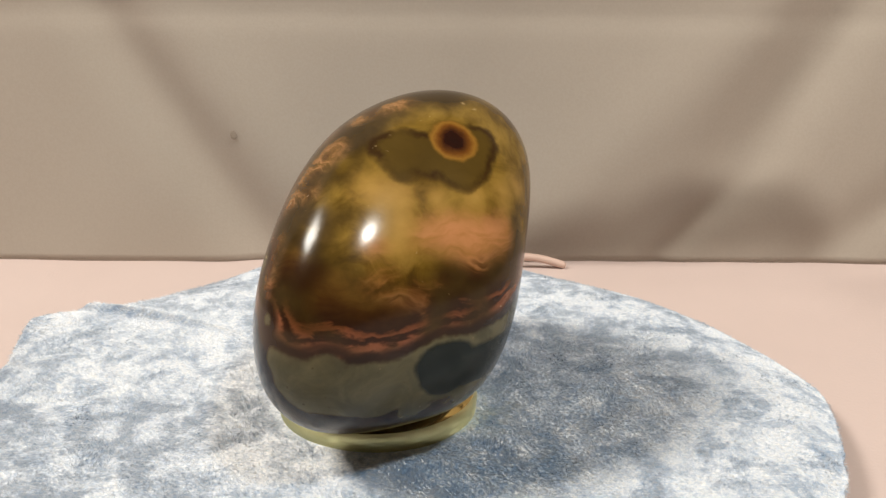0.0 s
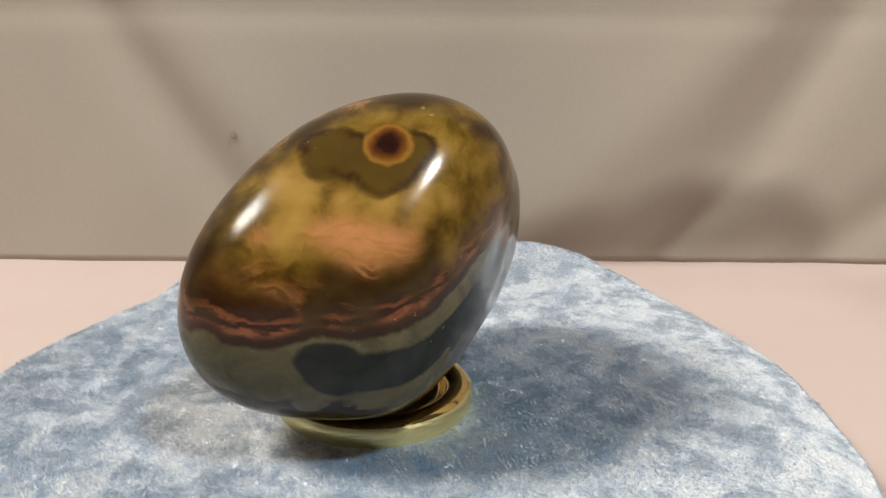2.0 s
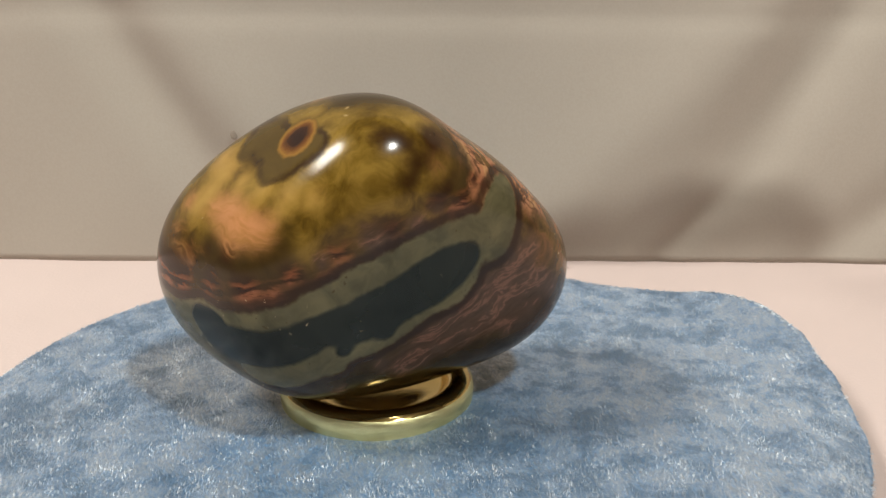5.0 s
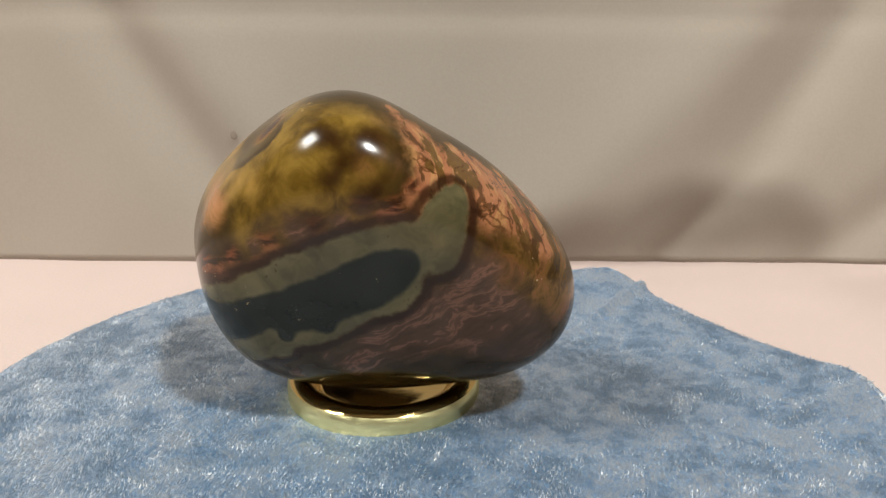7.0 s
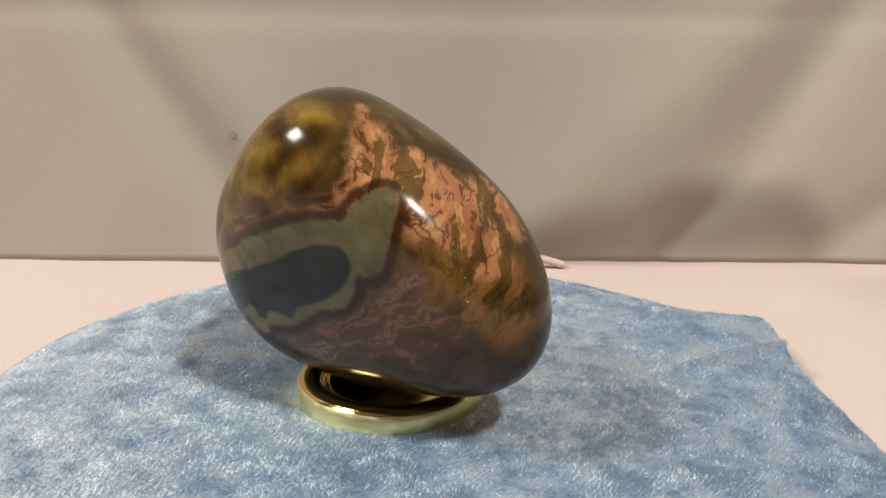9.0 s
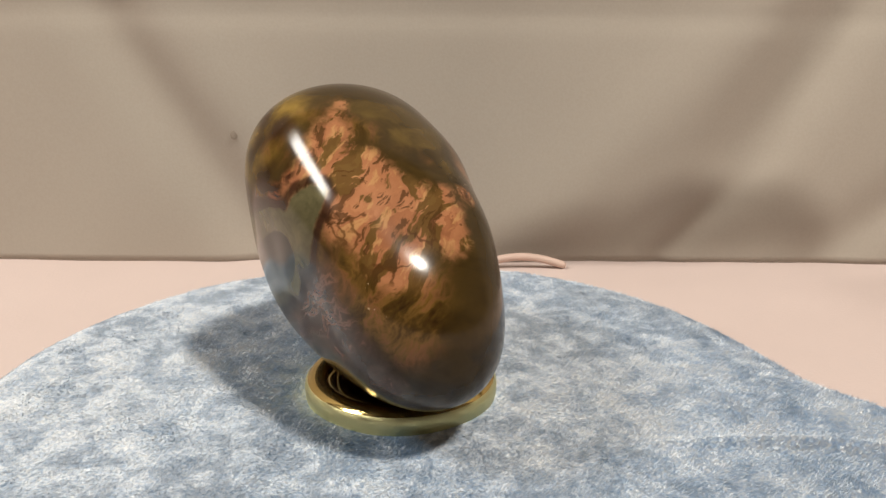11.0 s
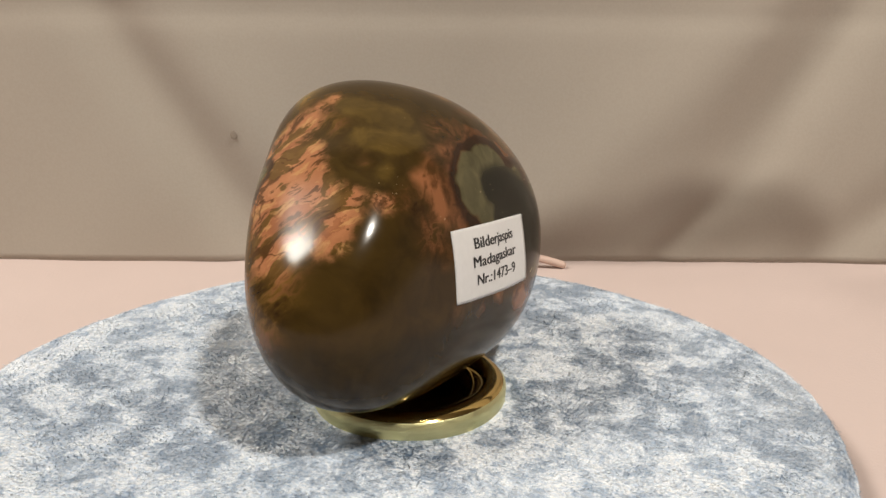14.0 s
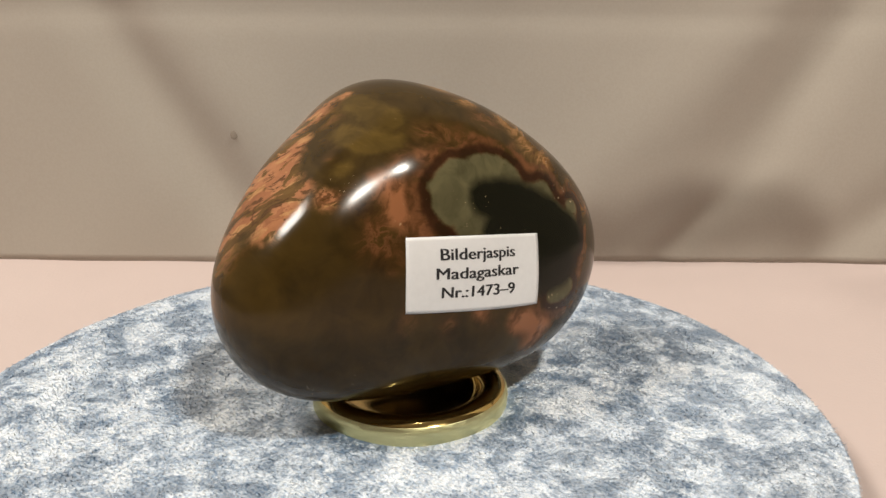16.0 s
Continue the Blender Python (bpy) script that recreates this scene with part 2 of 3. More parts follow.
    col = t.mix(t.math("MULTIPLY", zone("cream", 0.0005, 0.35)[1], t.rng(speck, 0.50, 0.58, 0.0, 0.85)), col, (0.40, 0.34, 0.20))
    # the eye spot
    r = t.math("ADD", t.vmath("LENGTH", t.vmath("SUBTRACT", p, tuple(EYE_SPOT))), t.math("MULTIPLY", t.math("SUBTRACT", warp2, 0.5), 0.0020))
    eye = t.ramp(t.math("DIVIDE", r, 0.0075), [(0.0, (0.028, 0.007, 0.004)), (0.30, (0.050, 0.013, 0.006)), (0.52, (0.17, 0.070, 0.014)), (0.66, (0.24, 0.135, 0.026)), (0.82, (0.13, 0.085, 0.017))])
    col = t.mix(t.rng(r, 0.0064, 0.0054), col, eye)
    # fine pale chips
    chip = t.math("MULTIPLY", t.rng(grain, 0.69, 0.74), t.rng(t.noise(55, 2, p), 0.57, 0.66))
    col = t.mix(t.math("MULTIPLY", chip, 0.7), col, (0.5, 0.42, 0.28))
    deep = t.rng(t.vmath("DOT_PRODUCT", col, (0.35, 0.5, 0.15)), 0.02, 0.17, 0.36, 0.98, False)
    col = t.vmath("MULTIPLY", t.vmath("SCALE", col, scale=deep), (1.05, 0.90, 0.725))
    rough = t.rng(t.noise(60, 3, p), 0.3, 0.7, 0.15, 0.20)
    t.put(t.b.inputs["IOR"], 1.54)
    t.put(t.b.inputs["Specular IOR Level"], 0.25)
    return t.surface(col, t.mix(chip, rough, (0.5, 0.5, 0.5)), t.bump(t.math("ADD", warp2, t.math("MULTIPLY", chip, -1.0)), 0.02, 0.0006))


def paper_material():
    t = Tree("white_label_paper")
    p = t.local()
    return t.surface(t.mix(t.noise(600, 3, p), (0.74, 0.73, 0.72), (0.82, 0.81, 0.80)), 0.55, t.bump(t.noise(900, 2, p), 0.05, 0.0002))


def plain(name, colour, rough=0.6, scale=120.0, vary=0.2):
    t = Tree(name)
    n = t.noise(scale, 4, t.local())
    return t.surface(t.mix(n, tuple(a * (1 - vary) for a in colour), tuple(min(1, a * (1 + vary)) for a in colour)), rough, t.bump(n, 0.08, 0.001))


# ---- mesh helpers ----
def mesh(name, verts, faces, material, smooth=True):
    me = bpy.data.meshes.new(name)
    me.from_pydata([tuple(v) for v in verts], [], faces)
    me.materials.append(material)
    if smooth:
        me.shade_smooth()
    return me


def grid(nu, nv, wrap=False):
    """Faces of nv rows of nu vertices each."""
    faces = []
    for j in range(nv - 1):
        for i in range(nu if wrap else nu - 1):
            k = (i + 1) % nu
            faces.append((j * nu + i, j * nu + k, (j + 1) * nu + k, (j + 1) * nu + i))
    return faces


def part(name, me, parent, label=""):
    ob = new(name, me)
    ob.parent = parent
    return tagged(ob, label)


def lathe(profile, seg=128):
    verts = [(r * math.cos(2 * math.pi * i / seg), r * math.sin(2 * math.pi * i / seg), z) for r, z in profile for i in range(seg)]
    return verts, grid(seg, len(profile), True)


# ---- the setting: table top, hung cloth behind it, room ----
TABLE_Z = -0.013
BACK = pose(0.0235, 0.149, TABLE_Z, 0, 0, -3.3)


def fold(u, v, u0, v0, u1, v1, width, depth):
    """A soft valley or ridge along the line from (u0, v0) to (u1, v1)."""
    du, dv = u1 - u0, v1 - v0
    n = math.hypot(du, dv)
    across = ((u - u0) * dv - (v - v0) * du) / n
    along = ((u - u0) * du + (v - v0) * dv) / n
    fade = 1 / (1 + math.exp(-(along + 0.01) / 0.012)) / (1 + math.exp((along - n - 0.01) / 0.012))
    return depth * math.exp(-(across / width) ** 2) * fade


def curtain_depth(u, v):
    w = 0.004 * noise.noise(Vector((u * 6, v * 5, 0.3))) + 0.0012 * noise.noise(Vector((u * 22, v * 14, 4.0)))
    w += fold(u, v, -0.163, 0.135, -0.075, 0.0, 0.014, 0.0070)
    w += fold(u, v, -0.130, 0.125, -0.055, 0.02, 0.018, -0.003)
    w += fold(u, v, 0.180, 0.135, 0.128, 0.045, 0.016, 0.0065)
    w += fold(u, v, 0.150, 0.125, 0.050, 0.02, 0.020, -0.003)
    w += fold(u, v, 0.240, 0.06, 0.165, 0.0, 0.012, 0.003)
    w += fold(u, v, 0.125, 0.03, 0.095, 0.0, 0.006, 0.002)
    w += fold(u, v, -0.6, 0.112, 0.6, 0.105, 0.005, 0.0008)
    return 0.006 + w


def build_curtain():
    nu, nv = 361, 181
    verts = []
    for j in range(nv):
        for i in range(nu):
            u, v = -0.6 + 1.2 * i / (nu - 1), 0.6 * j / (nv - 1)
            verts.append((u, curtain_depth(u, v), v))
    me = mesh("backdrop", verts, grid(nu, nv), curtain_material())
    ob = tagged(new("backdrop", me), "taupe fabric hung in soft diagonal folds behind the table", kind="structure")
    ob.matrix_world = BACK
    solid = ob.modifiers.new("thickness", "SOLIDIFY")
    solid.thickness, solid.offset = 0.002, -1
    # a small dark fleck on the cloth
    bm = bmesh.new()
    bmesh.ops.create_icosphere(bm, subdivisions=2, radius=0.0016, matrix=Matrix.Diagonal((1, 0.2, 1.3, 1)))
    fm = bpy.data.meshes.new("fleck")
    bm.to_mesh(fm)
    fm.materials.append(plain("grey_lint", (0.27, 0.225, 0.18)))
    fleck = part("fleck", fm, ob, "small dark fleck of lint")
    fleck.location = (-0.0905, curtain_depth(-0.0905, 0.058) - 0.0002, 0.058)
    return ob


def build_table():
    nu, nv = 241, 241
    verts = []
    for j in range(nv):
        for i in range(nu):
            x, y = -0.6 + 1.2 * i / (nu - 1), -0.75 + 0.93 * j / (nv - 1)
            w = 0.0006 * noise.noise(Vector((x * 20, y * 30, 1.0)))
            w += 0.0012 * math.exp(-((x - 0.175 - 0.3 * (y - 0.05)) / 0.012) ** 2 - ((y - 0.06) / 0.018) ** 2)
            w += 0.0008 * math.exp(-((x - 0.205) / 0.010) ** 2 - ((y - 0.085) / 0.006) ** 2)
            verts.append((x, y, w))
    me = mesh("tabletop", verts, grid(nu, nv), table_material())
    table = tagged(new("table"), "square table covered with a pale pink cloth", "table")
    table.location = (0, 0, TABLE_Z)
    top = part("tabletop", me, table, "smooth pale pink cloth-covered top")
    solid = top.modifiers.new("thickness", "SOLIDIFY")
    solid.thickness, solid.offset = 0.02, -1
    wood = plain("table_leg_wood", (0.22, 0.14, 0.08), 0.5, 40.0)
    for sx in (-0.55, 0.55):
        for y in (-0.70, 0.13):
            verts, steps = [], 8
            for k in range(steps):
                f = k / (steps - 1)
                w = 0.025 - 0.009 * f
                for cx, cy in ((-1, -0.8), (-0.8, -1), (0.8, -1), (1, -0.8), (1, 0.8), (0.8, 1), (-0.8, 1), (-1, 0.8)):
                    verts.append((sx + cx * w, y + cy * w, -0.0215 + f * (-0.747 + 0.0215)))
            faces = [q[::-1] for q in grid(8, steps, True)] + [tuple(range(8)), tuple(range(8 * steps - 1, 8 * steps - 9, -1))]
            part("leg", mesh("leg", verts, faces, wood, False), table)
    return table


def build_cord():
    """A pale cord that lies in a low loop at the foot of the hung cloth."""
    pts, r, ring = [], 0.0017, 10
    n = 40
    for i in range(n):
        s = i / (n - 1)
        x = 0.040 + 0.037 * s
        y = 0.146 - 0.004 * s
        z = r + 0.0038 * math.sin(s * math.pi)
        pts.append(Vector((x, y, z)))
    verts = []
    for i, c0 in enumerate(pts):
        d = (pts[min(n - 1, i + 1)] - pts[max(0, i - 1)]).normalized()
        side = d.cross(Vector((0, 0, 1))).normalized()
        top = side.cross(d)
        rr = r * (0.6 if i in (0, n - 1) else 1.0)
        for k in range(ring):
            a = 2 * math.pi * k / ring
            verts.append(c0 + rr * (math.cos(a) * side + math.sin(a) * top))
    faces = grid(ring, n, True) + [tuple(range(ring))[::-1], tuple(range((n - 1) * ring, n * ring))]
    ob = tagged(new("cord", mesh("cord", verts, faces, plain("pale_pink_cord", (0.62, 0.45, 0.38), 0.6))),
                "pale pink cord lying loosely at the foot of the backdrop", "cord")
    ob.location = (0, 0, TABLE_Z)
    return ob


def build_room():
    m = plain("room_paint", (0.40, 0.36, 0.32), 0.8, 3.0, 0.1)
    x0, x1, y0, y1, z0, z1 = -1.8, 1.8, -2.2, 1.4, -0.76, 1.7
    def slab(name, a, b):
        bm = bmesh.new()
        bmesh.ops.create_cube(bm, size=1)
        for v in bm.verts:
            v.co = [(p + q) / 2 + c0 * (q - p) for p, q, c0 in zip(a, b, v.co)]
        me = bpy.data.meshes.new(name)
        bm.to_mesh(me)
        me.materials.append(m)
        return tagged(new(name, me), kind="structure")
    slab("wall_north", (x0, y1, z0), (x1, y1 + 0.1, z1))
    slab("wall_south", (x0, y0 - 0.1, z0), (x1, y0, z1))
    slab("wall_west", (x0 - 0.1, y0, z0), (x0, y1, z1))
    slab("wall_east", (x1, y0, z0), (x1 + 0.1, y1, z1))
    slab("floor", (x0, y0, z0 - 0.1), (x1, y1, z0))
    slab("ceiling", (x0, y0, z1), (x1, y1, z1 + 0.1))


def build_card():
    """An unseen card added level just above the table; two rounded lobes of its shade lie on the hung cloth."""
    source = front_lamp.matrix_world.translation
    level = 0.113
    n = 96
    rims = []
    for k in range(n):
        a = 2 * math.pi * k / n
        u, v = math.cos(a), math.sin(a)
        # outline of a round lobe joined to a longer flat one, as they fall on the cloth
        best = 0
        for cx, cz, rx, rz in ((0.010, -0.030, 0.060, 0.064), (-0.036, -0.030, 0.085, 0.050)):
            qa = (u / rx) ** 2 + (v / rz) ** 2
            qb = -2 * (cx * u / rx ** 2 + cz * v / rz ** 2)
            qc = (cx / rx) ** 2 + (cz / rz) ** 2 - 1
            best = max(best, (-qb + math.sqrt(max(0.0, qb * qb - 4 * qa * qc))) / (2 * qa))
        w = Vector((0.130 + best * u, 0.152, TABLE_Z + max(-0.004, best * v)))
        rims.append(w + (source - w) * (level - w.z) / (source.z - w.z))
    rims += [q + Vector((0, 0, 0.0015)) for q in rims]
    faces = [tuple(range(n)), tuple(range(2 * n - 1, n - 1, -1))] + [(i, n + i, n + (i + 1) % n, (i + 1) % n) for i in range(n)]
    return tagged(new("shade_card", mesh("shade_card", rims, faces, plain("dark_card", (0.10, 0.09, 0.08), 0.8), False)), kind="structure")


build_curtain()
build_card()
build_table()
build_room()
build_cord()

# ---- the turning plate, its velvet, the ring and the stone; all share the plate's axis ----
velvet = velvet_material()
RING = Vector((-0.0038, -0.0033, 0.0))
RIM = [(0, 125), (5, 126), (12, 124), (20, 120), (30, 119), (45, 121), (60, 126), (75, 129), (90, 130), (105, 132), (120, 128), (133, 126), (142, 127), (148, 132), (153, 136), (158, 130), (165, 122),
       (175, 120), (190, 119), (205, 120), (215, 119), (225, 118), (237, 118), (250, 118), (265, 121), (280, 120), (297, 120), (315, 118), (330, 116), (345, 118), (355, 122), (360, 125)]


def rim(deg):
    deg %= 360
    for (a, r), (b, s) in zip(RIM, RIM[1:]):
        if a <= deg <= b:
            f = (deg - a) / (b - a)
            return (r + (s - r) * f) / 1000
    return 0.12


def bell(x, w):
    return math.exp(-(x / w) ** 2)


def cloth_height(x, y, deg, s, R):
    """Height of the velvet over the plate: slack ripples, a sinking hem, one lifted corner and one rolled pleat."""
    edge = max(0.0, (s * R - 0.103) / 0.02)
    h = 0.0005 * noise.noise(Vector((x * 45, y * 45, 2.0))) + 0.0008 * noise.noise(Vector((x * 14, y * 14, 7.0))) * min(1, s * 2)
    h -= 0.0038 * edge ** 2 * (1 - bell(deg - 95, 22)) * (1 - bell(deg - 152, 12))
    h += 0.0052 * edge ** 1.5 * bell(deg - 90, 20)
    # pleat that runs inward from the hem
    ax, ay, bx, by = -0.112, 0.077, -0.062, 0.054
    du, dv = bx - ax, by - ay
    n = math.hypot(du, dv)
    al, ac = ((x - ax) * du + (y - ay) * dv) / n, ((x - ax) * dv - (y - ay) * du) / n
    h += 0.0026 * bell(ac, 0.0022) * (1 / (1 + math.exp((al - n) / 0.006)))
    return h


def build_cloth():
    nu, nv = 720, 110
    verts = []
    for j in range(nv):
        s = (j / (nv - 1)) ** 0.8
        for i in range(nu):
            deg = 360 * i / nu
            R = rim(deg) + 0.0009 * noise.noise(Vector((math.cos(radians(deg)) * 14, math.sin(radians(deg)) * 14, 0))) + 0.0005 * noise.noise(Vector((deg * 1.3, 3, 0)))
            x, y = s * R * math.cos(radians(deg)), s * R * math.sin(radians(deg))
            verts.append((x, y, cloth_height(x, y, deg, s, R)))
    top = len(verts)
    verts += [(x, y, z - 0.0012) for x, y, z in verts]
    faces = grid(nu, nv, True)
    faces += [tuple(top + a for a in f[::-1]) for f in faces]
    last = (nv - 1) * nu
    faces += [(last + i, top + last + i, top + last + (i + 1) % nu, last + (i + 1) % nu) for i in range(nu)]
    ob = tagged(new("velvet_cloth", mesh("velvet_cloth", verts, faces, velvet)),
                "pale blue crushed velvet with a raw uneven edge on the turntable", "cloth")
    # loose pile and threads along the raw edge
    rnd = random.Random(5)
    fv, ff = [], []
    for k in range(7000):
        deg = rnd.uniform(0, 360)
        R = rim(deg)
        a = radians(deg)
        base = Vector((R * math.cos(a), R * math.sin(a), cloth_height(R * math.cos(a), R * math.sin(a), deg, 1.0, R) - rnd.uniform(0, 0.001)))
        base -= 0.0012 * Vector((math.cos(a), math.sin(a), 0))
        a2 = a + rnd.gauss(0, 0.6)
        tip = base + rnd.uniform(0.0012, 0.0024) * Vector((math.cos(a2), math.sin(a2), rnd.uniform(-0.3, 0.4)))
        side = Vector((-math.sin(a2), math.cos(a2), 0)) * 0.00008
        o = len(fv)
        fv += [base - side, base + side, tip, base + Vector((0, 0, 0.0002))]
        ff += [(o, o + 1, o + 2), (o + 1, o + 3, o + 2), (o + 3, o, o + 2)]
    tagged(part("fray", mesh("fray", fv, ff, velvet, False), ob, "frayed pile along the cut edge"), kind="stuff")
    # the pile: short blades that lean across the cloth and wander in crushed patches
    gen = np.random.default_rng(8)
    count = 150000
    deg = gen.uniform(0, 360, count)
    far = np.sqrt(gen.uniform(0.0, 1.0, count)) * 0.992
    size, turn, raise_ = gen.uniform(0.0008, 0.0017, count), gen.normal(0, 0.4, count), gen.uniform(0.12, 0.75, count)
    pv, pf = [], []
    for a0, q, length, tw, up in zip(deg.tolist(), far.tolist(), size.tolist(), turn.tolist(), raise_.tolist()):
        R = rim(a0)
        x, y = q * R * math.cos(radians(a0)), q * R * math.sin(radians(a0))
        if math.hypot(x - RING.x, y - RING.y) < 0.0282:
            continue
        z = cloth_height(x, y, a0, q, R)
        a2 = radians(170) + tw + 2.0 * noise.noise(Vector((x * 90, y * 90, 5.0)))
        c0, s0, flat = math.cos(a2), math.sin(a2), length * math.cos(up)
        o = len(pv)
        pv += [(x - s0 * 0.00013, y + c0 * 0.00013, z - 0.0001), (x + s0 * 0.00013, y - c0 * 0.00013, z - 0.0001), (x + c0 * flat, y + s0 * flat, z + length * math.sin(up))]
        pf.append((o, o + 1, o + 2))
    tagged(part("velvet_nap", mesh("velvet_nap", pv, pf, velvet, False), ob, "short crushed velvet pile"), kind="stuff")
    return ob


def build_turntable():
    prof = [(0.0001, -0.0022), (0.090, -0.0022), (0.0935, -0.0026), (0.095, -0.004), (0.095, -0.0085), (0.094, -0.0095), (0.0001, -0.0095)]
    v, f = lathe(prof)
    ob = tagged(new("turntable"), "low round white turntable under the velvet", "turntable")
    white = plain("white_plastic", (0.7, 0.7, 0.68), 0.4)
    part("platter", mesh("platter", v, f, white), ob)
    v, f = lathe([(0.0001, -0.0094), (0.080, -0.0094), (0.082, -0.0105), (0.082, TABLE_Z + 0.0004), (0.0001, TABLE_Z + 0.0004)])
    part("base", mesh("base", v, f, white), ob)
    return ob


def build_ring():
    """Turned brass ring: a brushed outer band and a polished dished lip."""
    ob = tagged(new("ring_stand"), "polished brass ring stand lying on the velvet", "stand")
    band = [(0.0232, -0.0009), (0.0265, -0.0009), (0.0268, -0.0005), (0.0270, 0.0024), (0.0268, 0.0039), (0.0262, 0.0047)]
    lip = [(0.0262, 0.0047), (0.0256, 0.0053), (0.0246, 0.0058), (0.0232, 0.0061), (0.0214, 0.0058), (0.0198, 0.0049), (0.0188, 0.0034), (0.0184, 0.0022), (0.0170, 0.0016), (0.0120, 0.0013), (0.0002, 0.0012)]
    for name, prof, m, lab in (("band", band, brass_material("brushed_brass", 0.42, (0.70, 0.66, 0.34), (0.82, 0.78, 0.46)), "brushed yellow brass outer band"),
                               ("lip", lip, brass_material("polished_brass", 0.10, (0.60, 0.43, 0.15), (0.72, 0.54, 0.22)), "mirror-polished golden lip")):
        v, f = lathe(prof)
        part(name, mesh(name, [Vector(a) + RING for a in v], f, m), ob, lab)
    return ob


# The stone: a tumbled pebble, its radius a sum of low-order lobes over the sphere.
ORDER = 8
CENTRE = np.array((0.004, 0.0, 0.0455))
LOBES = [38.52, 2.52, -8.02, -1.15, -2.37, -7.59, 5.1, 7.66, -6.5, -17.61, 1.6, -26.76, 9.07, 1.76, -0.53, -5.39, -1.8, 21.47, 8.83, 36.86, 19.86, 11.65, 11.06, -18.55, 11.43, 26.85, -4.01, 50.03, -31.63, 14.29, -3.92, 4.97, -19.68, -23.19, 26.34, -16.03, -20.53, -17.63, -41.11, -27.94, -0.57, -44.9, -29.21, -17.61, 4.82, 82.38, -6.76, 28.02, -12.34, -13.36, 5.88, -25.42, 34.5, -12.81, 0.3, -3.29, -0.64, -6.13, 18.06, 29.24, -11.15, 47.55, -30.64, 6.97, 14.23, 5.51, 31.62, -13.56, -36.96, 22.15, 15.36, 28.19, 15.04, 3.04, -13.19, -68.57, -5.16, -58.95, 40.28, -6.92, 0.02]
POWERS = [(a, n - c0 - a, c0) for n in range(ORDER + 1) for c0 in (0, 1) for a in range(n - c0, -1, -1)]
# Patches of the stone's pattern: rounded spots (x, y, z, radius) in millimetres that melt together.
TEAL = [(9.2, -49.3, 32.0, 3.0), (13.4, -46.4, 29.3, 4.7), (19.2, -42.8, 29.4, 5.3), (24.0, -38.0, 29.9, 5.3), (27.2, -32.4, 31.2, 5.1), (29.3, -26.8, 34.5, 4.4), (30.3, -19.2, 37.5, 4.2), (30.8, -10.4, 41.5, 3.8), (30.5, -1.7, 44.5, 3.0), (29.6, -21.2, 34.3, 4.7), (30.0, -12.0, 37.8, 6.3), (30.1, -2.1, 42.4, 7.2), (30.1, 5.6, 46.8, 6.1), (29.8, 10.5, 49.4, 3.7), (28.1, -20.0, 28.7, 3.0), (28.5, -10.0, 32.5, 3.5), (29.4, 1.6, 40.2, 3.7)]
TEAL_LEFT = [(6.4, -51.0, 33.3, 1.3), (7.6, -49.5, 29.8, 2.3), (9.2, -47.0, 25.5, 1.9), (13.2, -44.5, 24.7, 1.7), (8.3, -50.4, 34.4, 3.2), (14.8, -46.9, 33.8, 3.8), (-28.9, -46.2, 29.9, 2.3)]
TEAL = TEAL + TEAL_LEFT
SAGE_a = [(-24.4, -54.5, 37, 3), (-18, -56.6, 30.2, 7), (-6.2, -55, 28, 6.6), (6.3, -49.6, 28.4, 7.3), (17.3, -43.9, 28.8, 6.5), (25.7, -36.8, 32.6, 2.5), (-25.8, -51.6, 44.5, 2.2), (-7.7, -57.2, 33.3, 2.9), (0.4, -53.2, 30.3, 5.7), (12.2, -48.2, 33.3, 4.2), (22.6, -41.1, 33, 5.9), (28.5, -32, 35.8, 6.7), (30.8, -22, 40.7, 6.7), (32.1, -11.1, 47, 6.1), (31.8, -0.1, 52.5, 5.4), (30.6, 10.7, 55.8, 4.1), (28.1, 18.9, 60.7, 3.1), (28.1, 20.2, 56.2, 3.1)]
SAGE_b = [(4.4, -45.9, 19.8, 4.7), (17.3, -39.3, 20.7, 4.5), (24.4, -30.3, 22.4, 4.5), (27.4, -24.2, 26.9, 4.5), (29.4, -27.9, 35.6, 8), (30.8, -12.3, 41, 9.1), (30.3, 0.9, 45.3, 8.1), (30, 11, 51.3, 5.5), (29.1, 16.8, 58.7, 3), (27.2, 19.8, 62.4, 3), (25.7, 21, 63.9, 2.4), (28.1, 19.9, 58.2, 3.9), (28.2, 18.1, 50, 3.5), (28.6, 8.8, 41.1, 4), (29.2, -0, 38.7, 5.2), (28.7, -10, 33.1, 5.3), (26.8, -23.2, 25, 4.9)]
SAGE_c = [(28.7, 17.4, 60.4, 3.7), (26.9, 19.8, 63.0, 3.2), (25.0, 21.1, 64.8, 1.5), (28.1, 20.1, 57.2, 3.2), (28.8, 17.2, 52.1, 3.0), (28.1, 17.2, 48.3, 1.9), (28.1, 12.1, 42.8, 2.3), (28.7, 5.2, 38.6, 2.1), (28.1, -3.2, 33.5, 2.1), (27.3, -12.5, 27.9, 2.1), (26.1, -20.2, 23.0, 1.6), (7.3, -44.5, 19.7, 1.5), (13.6, -39.7, 18.0, 1.5), (20.3, -33.4, 18.4, 1.3), (3.0, -50.8, 27.2, 3.2)]
SAGE_d = [(-12.2, -57.1, 30.1, 4.4), (-5.8, -53.7, 25.4, 3.8), (-1.4, -50.2, 22.3, 2.7), (3.0, -46.1, 19.2, 1.7), (11.9, -41.8, 19.3, 1.3), (18.4, -36.6, 18.9, 0.9), (-18.2, -57.5, 33.6, 3.4), (-12.9, -58.5, 36.8, 3.4)]
